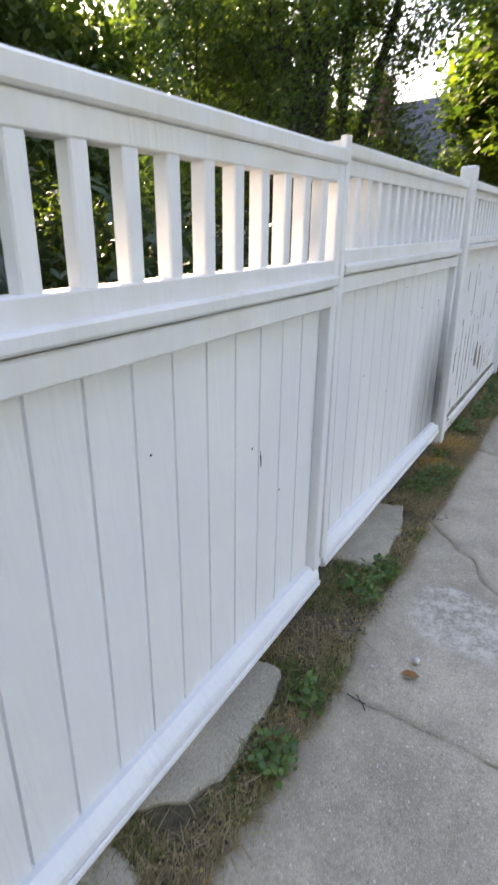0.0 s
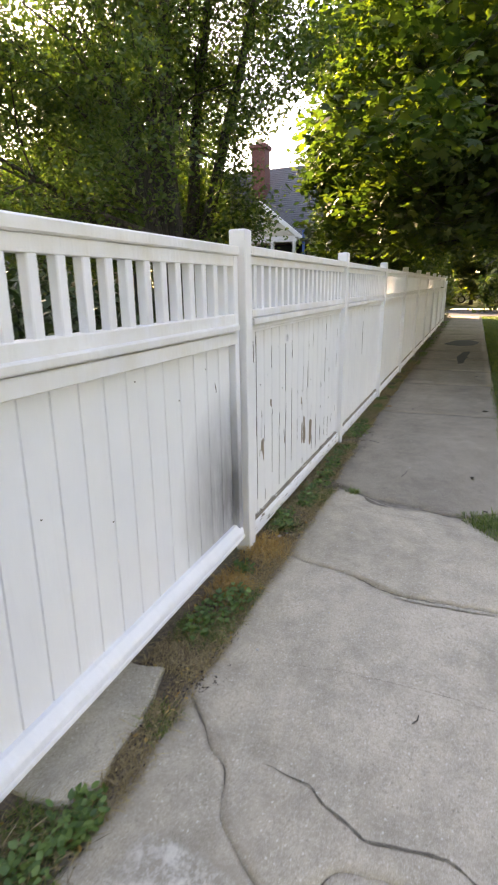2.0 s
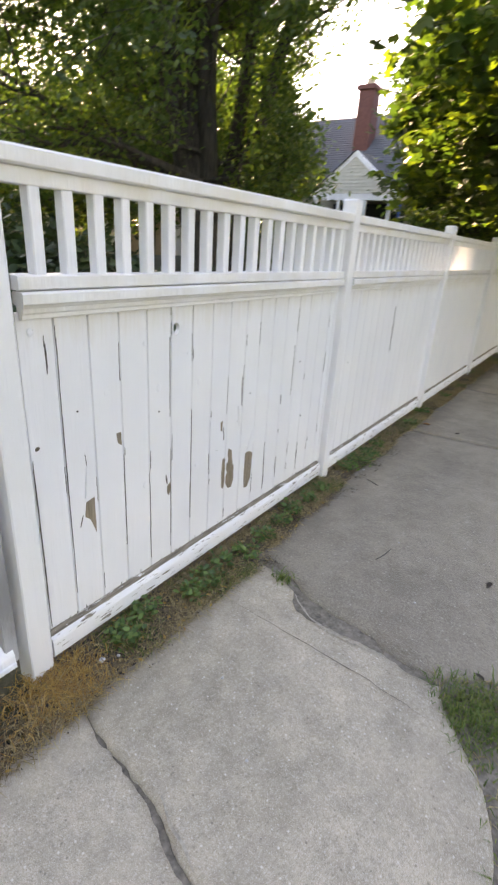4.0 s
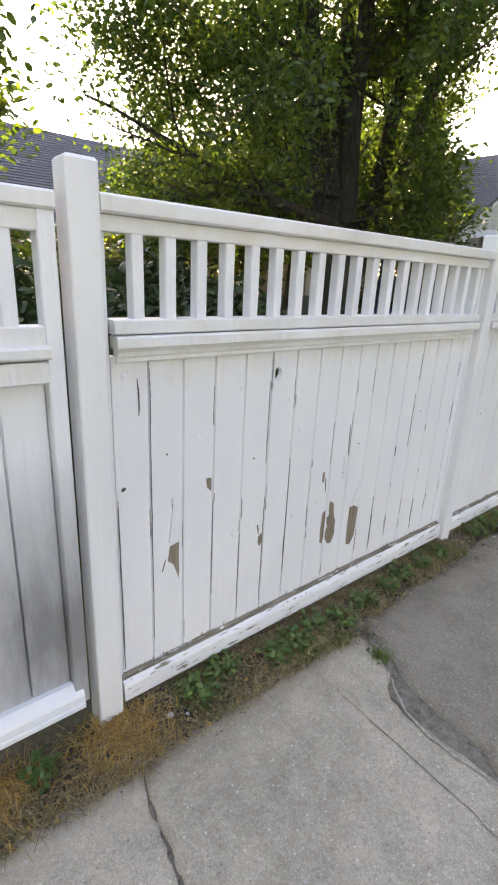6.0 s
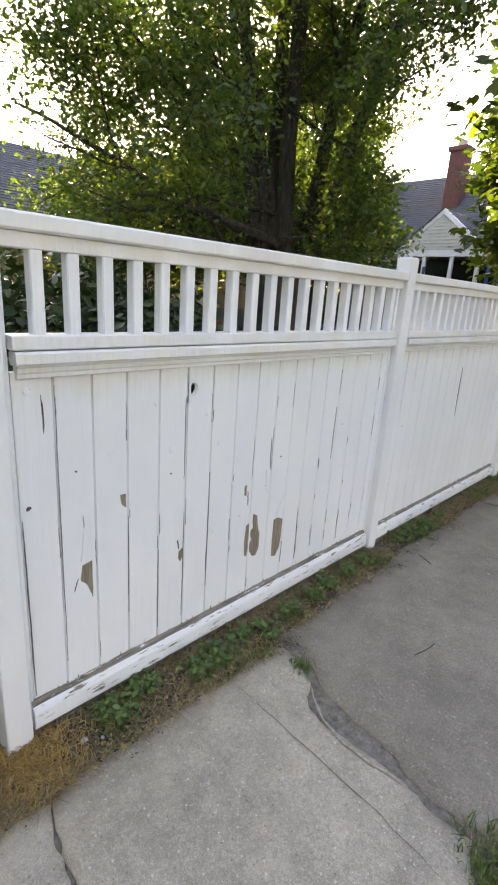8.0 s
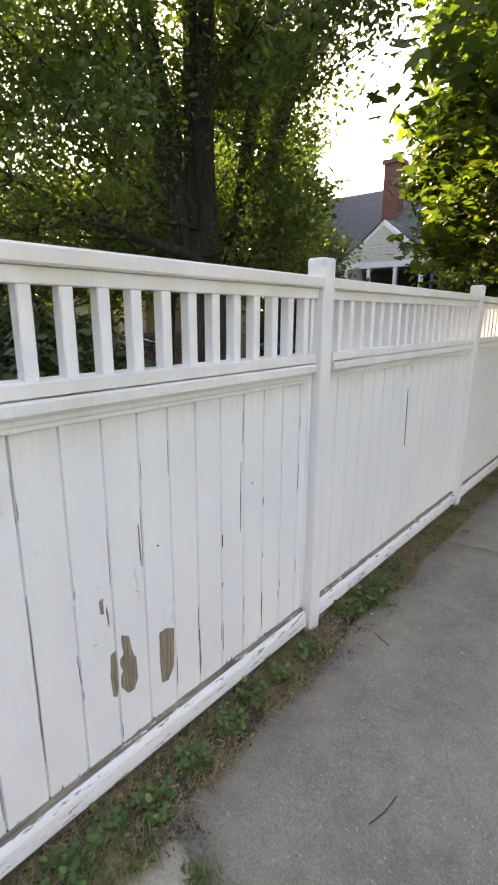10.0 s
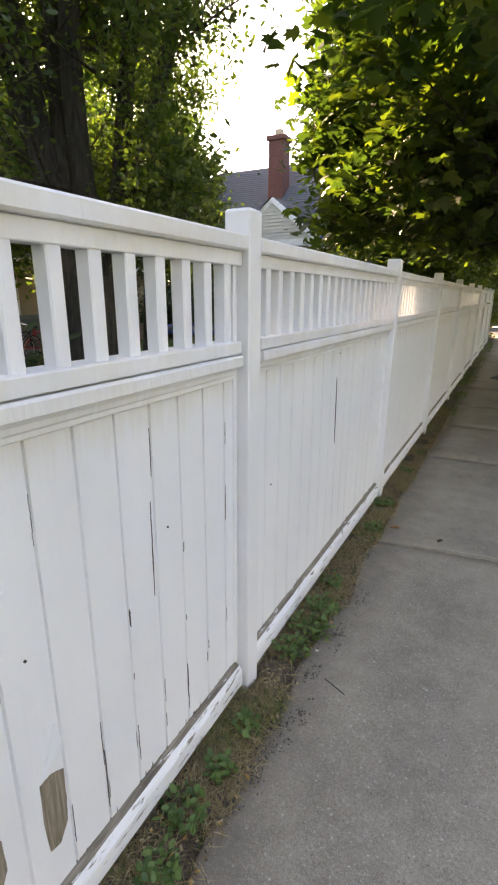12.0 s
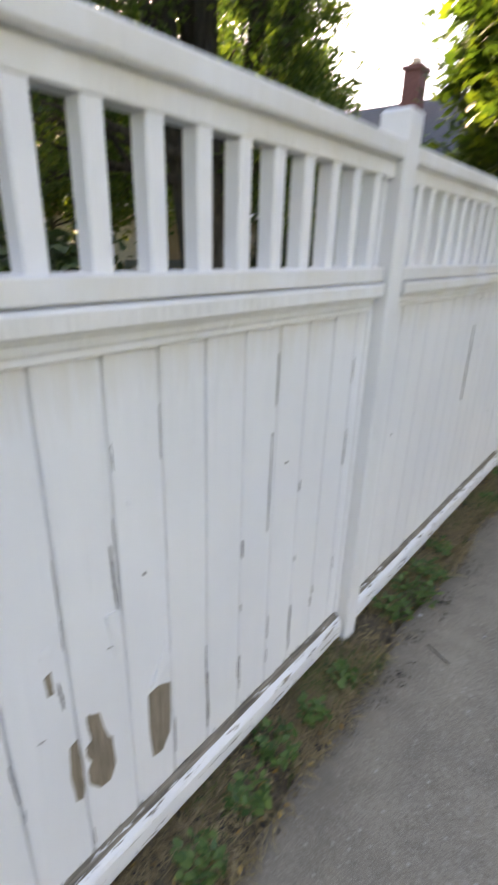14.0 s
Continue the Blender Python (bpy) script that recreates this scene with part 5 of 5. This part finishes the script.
# ---- cars ----
def car(label, at, paint_mat):
    top = thing("car", label, "car", at=at)
    low = [(-2.2, 0.35), (2.2, 0.35), (2.25, 0.6), (2.15, 0.86), (1.1, 0.98), (-2.1, 1.02), (-2.25, 0.8)]
    cab = [(1.05, 0.975), (0.45, 1.5), (0.2, 1.58), (-1.7, 1.6), (-1.95, 1.5), (-2.12, 1.015)]
    bm = solid(*prism(low, -0.88, 0.88, "x"))
    bmesh.ops.bevel(bm, geom=bm.edges[:], offset=0.06, segments=2, affect="EDGES")
    part("body", bm, paint_mat, top)
    bm = solid(*prism(cab, -0.76, 0.76, "x"))
    bmesh.ops.bevel(bm, geom=bm.edges[:], offset=0.05, segments=2, affect="EDGES")
    part("cabin", bm, paint_mat, top)
    for s in (-1, 1):
        for a, b, c, d in ((0.75, 0.30, -0.55, -0.55), (-0.62, -0.62, -1.75, -1.6)):
            part("side_window", solid(*prism([(a, 1.06), (b, 1.46), (d, 1.48), (c, 1.06)], s * 0.765, s * 0.772, "x")), GLASS, top)
        for y in (-1.4, 1.4):
            w = put("wheel", mesh_of("wheel", *prism([(y + 0.34 * math.cos(a), 0.34 + 0.34 * math.sin(a)) for a in np.linspace(0, 2 * math.pi, 24, endpoint=False)], s * 0.72, s * 0.9, "x"), DARK), top)
            put("rim", mesh_of("rim", *prism([(y + 0.2 * math.cos(a), 0.34 + 0.2 * math.sin(a)) for a in np.linspace(0, 2 * math.pi, 16, endpoint=False)], s * 0.9, s * 0.91, "x"), STEEL), w)
        part("headlight", solid(*prism(chamfered(s * 0.7 - 0.14, s * 0.7 + 0.14, 0.66, 0.8, 0.02), 2.2, 2.262)), TRIM_WHITE, top)
        part("tail_light", solid(*prism(chamfered(s * 0.75 - 0.09, s * 0.75 + 0.09, 0.72, 0.95, 0.02), -2.262, -2.2)), RED_PAINT, top)
    for y0, y1, z0, z1 in ((0.985, 0.485, 1.06, 1.47), (-2.13, -2.0, 1.08, 1.46)):
        v = [(-0.66, y0 + 0.03 * np.sign(y0), z0), (0.66, y0 + 0.03 * np.sign(y0), z0), (0.6, y1 + 0.03 * np.sign(y0), z1), (-0.6, y1 + 0.03 * np.sign(y0), z1)]
        put("windscreen", mesh_of("windscreen", v, [(0, 1, 2, 3)], GLASS), top)
    return top


car("black car parked on the street", pose(5.25, 27.0, -0.12, 0, 0, 180), CAR_BLACK)
car("white car parked across the cross street", pose(1.6, 47.0, -0.04, 0, 0, 90), CAR_WHITE)

# ---- grass, weeds and litter ----
def blades(name, xy, height, width, bend, mat, label, z=-0.01):
    n = len(xy)
    g = np.random.default_rng(len(xy))
    a = g.uniform(0, 2 * np.pi, n)
    h = height * g.uniform(0.45, 1.25, n)
    w = width * g.uniform(0.6, 1.3, n)
    lean = bend * g.uniform(0.2, 1.3, n)
    d = np.stack([np.cos(a), np.sin(a)], 1)
    s = np.stack([-d[:, 1], d[:, 0]], 1) * w[:, None] / 2
    v = np.zeros((n, 5, 3))
    v[:, 0, :2], v[:, 1, :2] = xy - s, xy + s
    v[:, :2, 2] = z
    mid = xy + d * (h * lean * 0.3)[:, None]
    v[:, 2, :2], v[:, 3, :2] = mid + s * 0.8, mid - s * 0.8
    v[:, 2:4, 2] = (z + h * 0.6)[:, None]
    v[:, 4, :2] = xy + d * (h * lean)[:, None]
    v[:, 4, 2] = z + h * (1 - 0.35 * lean)
    base = (np.arange(n) * 5)[:, None]
    ob = put(name, fast_mesh(name, v.reshape(-1, 3), [base + np.array([0, 1, 2, 3]), base + np.array([3, 2, 4])], mat))
    return tagged(ob, label, "grass", kind="stuff")


def scatter(n, x0, x1, y0, y1, keep, seed):
    g = np.random.default_rng(seed)
    p = np.stack([g.uniform(x0, x1, n), g.uniform(y0, y1, n)], 1)
    k = np.array([keep(x, y) for x, y in p])
    return p[g.random(n) < k]


def clump(x, y, freq, bias, off):
    return min(1.0, max(0.0, (noise.noise((x * freq, y * freq, off)) + bias) * 2.2))


def strip_ok(x, y):
    return x < left_edge(y) + 0.03 and not (-1.86 < y < -1.18 and x < 0.19) and not (-3.31 < y < -2.64 and x < 0.16)


blades("strip_grass", scatter(60000, 0.0, 0.34, -4.2, 7.0, lambda x, y: strip_ok(x, y) * clump(x, y, 3.3, -0.07, 0.5) * (1.0 if y < 2.6 else 0.6), 1), 0.048, 0.004, 1.1, GRASS, "short green grass tufts along the fence")
blades("strip_dry_grass", scatter(85000, 0.0, 0.36, -4.2, 7.0, lambda x, y: strip_ok(x, y) * clump(x, y, 4.1, 0.34, 7.5), 2), 0.045, 0.0032, 1.5, DRY_GRASS, "dry straw-coloured grass along the fence")
blades("far_strip_grass", scatter(9000, 0.0, 0.3, 7.0, 22.0, lambda x, y: 0.6 * clump(x, y, 2.3, 0.1, 3.5), 3), 0.06, 0.008, 1.0, GRASS, "sparse grass at the fence foot")
# the tuft at y = -0.47 is a sun patch put into blade colour
blades("scorched_grass", scatter(8000, 0.0, 0.3, -0.75, 0.35, lambda x, y: strip_ok(x, y) * max(math.exp(-((x - 0.12) / 0.09) ** 2 - ((y + 0.47) / 0.12) ** 2), math.exp(-((x - 0.16) / 0.12) ** 2 - ((y + 0.02) / 0.14) ** 2)), 4), 0.06, 0.004, 1.3, ORANGE_GRASS, "dry orange-brown grass by the gate post, partly coloured as sunlit")
blades("lawn_grass", scatter(66000, 1.3, 4.2, -4.5, 8.0, lambda x, y: (x > right_edge(y) - 0.03) * (0.25 + 0.75 * clump(x, y, 0.9, 0.4, 1.5)) * (1.0 if x < 2.6 else 0.5), 5), 0.065, 0.006, 0.9, GRASS, "mown green lawn grass beside the sidewalk", -0.03)
blades("lawn_dry_grass", scatter(24000, 1.3, 2.6, -4.5, 6.0, lambda x, y: (x > right_edge(y) - 0.02) * clump(x, y, 1.6, 0.45 if x < 1.8 else 0.1, 9.5) * (1 if x < 2.1 else 0.4), 6), 0.05, 0.004, 1.4, DRY_GRASS, "dry yellow grass at the lawn edge", -0.03)
blades("far_lawn_grass", scatter(26000, 1.6, 4.2, 8.0, 26.0, lambda x, y: (x > 1.68) * 0.9, 7), 0.07, 0.015, 0.9, GRASS, "green lawn grass further along the street", -0.03)
blades("yard_grass", scatter(26000, -13, -4.0, 5.0, 16.0, lambda x, y: 0.9, 8), 0.07, 0.02, 0.9, GRASS, "green yard lawn behind the fence", -0.035)
blades("joint_grass", scatter(16000, 0.3, 1.75, 0.55, 1.25, lambda x, y: max(math.exp(-((x - 0.47) / 0.045) ** 2 - ((y - 1.125) / 0.03) ** 2), math.exp(-((x - 1.50) / 0.14) ** 2 - ((y - 0.90) / 0.13) ** 2) * (x > right_edge(y) - 0.06)), 9), 0.045, 0.005, 1.2, GRASS, "green grass tufts in a sidewalk joint", 0.0)


def weeds(name, spots, size, mat, label, seed):
    """Low broad-leaved weeds: rosettes of leaves on the soil, one sheet of stuff."""
    g = np.random.default_rng(seed)
    vs, fs, q = [], [], 0
    tv, tf = LEAF_LONG
    tv = tv * np.array([1, 1.25, 1])
    for x, y, r in spots:
        for _ in range(int(95 * r / 0.07)):
            a, d = g.uniform(0, 2 * np.pi), r * math.sqrt(g.random())
            rot = np.array(Euler((g.normal(0, 0.35), g.uniform(-0.7, 0.15), g.uniform(0, 6.28))).to_matrix())
            vs.append(tv @ rot.T * size * g.uniform(0.5, 1.3) + np.array([x + d * math.cos(a), y + d * math.sin(a), g.uniform(0.005, 0.055)]))
            fs.append(q)
            q += len(tv)
    base = np.array(fs)[:, None]
    ob = put(name, fast_mesh(name, np.concatenate(vs), [base + f for f in tf], mat))
    return tagged(ob, label, "weeds", kind="stuff")


SPOTS = [(0.16, -0.72, 0.09), (0.2, -0.58, 0.07), (0.13, -0.88, 0.06), (0.12, -0.30, 0.04), (0.14, 0.33, 0.06), (0.1, 0.5, 0.05), (0.19, 0.72, 0.05), (0.16, 0.86, 0.07), (0.13, 1.02, 0.05), (0.2, 1.18, 0.06),
         (0.17, 1.40, 0.05), (0.16, 1.62, 0.05), (0.12, 1.8, 0.06), (0.16, 1.98, 0.04), (0.13, 2.7, 0.06), (0.15, 2.9, 0.08), (0.14, 3.1, 0.07), (0.12, 3.35, 0.05), (0.2, -2.05, 0.07), (0.22, -1.9, 0.06), (0.26, -2.7, 0.05), (0.27, -2.95, 0.06),
         (0.25, -1.82, 0.05), (0.14, 2.2, 0.04), (0.15, 4.2, 0.05), (0.12, 4.7, 0.06), (0.13, 5.6, 0.05)]
weeds("weeds", [(x, y, r * 1.3) for x, y, r in SPOTS], 0.030, WEED, "low broad-leaved green weeds along the fence", 3)


def pebble(x, y, s, mat, label, name="pebble"):
    bm = bmesh.new()
    bmesh.ops.create_icosphere(bm, subdivisions=2, radius=s)
    for w in bm.verts:
        w.co *= 1 + 0.25 * noise.noise(w.co * (1.3 / s) + Vector((x * 9, y * 7, 0)))
        w.co.z *= 0.6
    ob = part(name, bm, mat, None)
    ob.location = (x, y, 0.005 + s * 0.5)
    tagged(ob, label, "pebble", "pebbles on the sidewalk")


def fallen_leaf(x, y, s, turn, mat, label):
    tv, tf = LEAF_LONG
    v = [(p[0] * s, p[1] * 0.85 * s, abs(p[1]) * 0.5 * s + 0.004) for p in tv]
    ob = put("fallen_leaf", mesh_of("fallen_leaf", v, [tuple(int(i) for i in f[0]) for f in tf], mat), at=pose(x, y, 0.008, 0, 0, turn))
    tagged(ob, label, "fallen leaf", "fallen leaves on the sidewalk")


def twig(x0, y0, x1, y1, label="thin dark twig lying on the sidewalk"):
    a, b = Vector((x0, y0, 0.013)), Vector((x1, y1, 0.013))
    mid = a.lerp(b, 0.5) + Vector((0.008, -0.006, 0.003))
    tagged(rod("twig", [a, mid, b], 0.0022, BARK, None), label, "twig", "twigs on the sidewalk")


for x, y, s in ((0.533, -2.312, 0.016), (0.756, 2.753, 0.006), (0.506, 2.817, 0.006), (0.174, 0.177, 0.014), (0.205, 0.236, 0.008), (0.844, 1.893, 0.006), (0.401, -2.428, 0.008), (0.24, 2.76, 0.009), (0.62, 0.42, 0.007), (1.1, 1.4, 0.006), (0.9, 0.2, 0.006), (0.46, -0.9, 0.008), (0.7, -0.5, 0.006)):
    pebble(x, y, s, STONE, "small pale pebble on the concrete")
crumb_gen = np.random.default_rng(51)
crumbs = []
for x, y, n, r in ((0.27, 2.21, 40, 0.05), (0.26, 2.05, 26, 0.04), (0.31, 2.38, 22, 0.04), (0.28, 2.93, 40, 0.06), (0.27, 3.30, 46, 0.07), (0.24, 1.9, 24, 0.04), (0.25, 2.6, 24, 0.05), (0.23, 3.8, 20, 0.05), (0.32, 1.2, 40, 0.04), (0.28, 0.3, 20, 0.06), (0.29, -0.2, 24, 0.06), (0.30, -0.9, 24, 0.08), (0.32, -1.2, 26, 0.06)):
    for _ in range(n):
        crumbs.append((x + crumb_gen.normal(0, r * 0.55), y + crumb_gen.normal(0, r), 0.006))
tagged(leaves("dirt_crumbs", crumbs, 3, (0.008, 0.008, 0.002), 0.011, LEAF_LONG, DIRT_CRUMB, crumb_gen, None, 2.0), "dark crumbled dirt spilled onto the sidewalk edge", "dirt", kind="stuff")
fallen_leaf(0.50, -2.408, 0.075, 20, DEAD_LEAF, "dry orange leaf lying on the sidewalk")
fallen_leaf(0.32, -2.50, 0.09, 115, DRY_LEAF, "pale dry leaf lying on the sidewalk")
fallen_leaf(0.334, 4.315, 0.09, 200, DEAD_LEAF, "reddish dry leaf lying on the sidewalk")
fallen_leaf(1.373, 1.77, 0.07, 80, DARK_LEAF, "dark decayed leaf lying on the sidewalk")
fallen_leaf(1.496, 1.086, 0.05, 150, DARK_LEAF, "dark decayed leaf lying on the sidewalk")
fallen_leaf(1.48, 4.42, 0.09, 10, DARK_LEAF, "dark decayed leaf lying on the sidewalk")
fallen_leaf(1.386, 7.128, 0.09, 40, DARK_LEAF, "dark decayed leaf lying on the sidewalk")
fallen_leaf(0.605, 4.207, 0.07, 60, DARK_LEAF, "dark decayed leaf lying on the sidewalk")
twig(0.40, -2.585, 0.45, -2.63)
twig(0.37, -2.60, 0.44, -2.605)
twig(1.56, -0.90, 1.655, -0.93)
twig(0.335, 2.60, 0.445, 2.55)
twig(0.80, 1.62, 0.83, 1.78)
twig(1.18, -1.05, 1.20, -1.0)


def wet_spot(outline, label):
    ring = []
    for (a, b), (c, d) in zip(outline, outline[1:] + outline[:1]):
        for k in range(6):
            x, y = a + (c - a) * k / 6, b + (d - b) * k / 6
            j = 0.05 * noise.noise((x * 4, y * 4, 3))
            ring.append((x + j, y + j * 2))
    verts, faces = prism(ring, 0.0, 0.009, "z")
    ob = part("wet_stain", solid(verts, faces), WET, None)
    tagged(ob, label, "stain", kind="structure")


wet_spot([(0.55, 12.6), (0.85, 13.6), (1.25, 13.9), (1.5, 13.2), (1.35, 12.5), (0.95, 12.2)], "dark wet stain on the shaded sidewalk")
wet_spot([(1.0, 9.9), (1.12, 10.9), (1.28, 11.0), (1.22, 10.0), (1.16, 9.0), (1.05, 8.8)], "dark wet streak on the shaded sidewalk")


LEAF_STRAW = np.array([(0, 0, 0), (0.5, 0.016, 0.06), (1.0, 0.05, 0.0), (0.5, -0.016, 0.06)]), [np.array([(0, 1, 2, 3)])]


def litter(name, n, seed, size, mat, label, shape=LEAF_LONG, up=2.2):
    """Bits of straw, bark and dead leaf lying on the soil strip."""
    p = scatter(n, 0.02, 0.36, -4.2, 9.0, lambda x, y: strip_ok(x, y) * (0.3 + 0.7 * clump(x, y, 2.2, 0.3, 4.5)), seed)
    g = np.random.default_rng(seed)
    holder = leaves(name, np.c_[p, np.full(len(p), 0.012)], 1, (0.004, 0.004, 0.005), size, shape, mat, g, None, up)
    tagged(holder, label, "litter", kind="stuff")


litter("leaf_litter", 7000, 41, 0.018, DRY_GRASS, "straw-coloured plant litter on the soil strip")
litter("bark_litter", 5000, 42, 0.016, DARK_LEAF, "dark crumbs of bark and dead leaves on soil")
litter("orange_litter", 1200, 43, 0.022, ORANGE_GRASS, "scattered orange-brown leaf scraps on soil")
litter("straw", 15000, 44, 0.085, DRY_GRASS, "long straw stems lying over the soil strip", LEAF_STRAW, 3.0)
litter("brown_straw", 9000, 45, 0.07, BROWN_GRASS, "brown dead grass stems matted on the soil", LEAF_STRAW, 3.0)
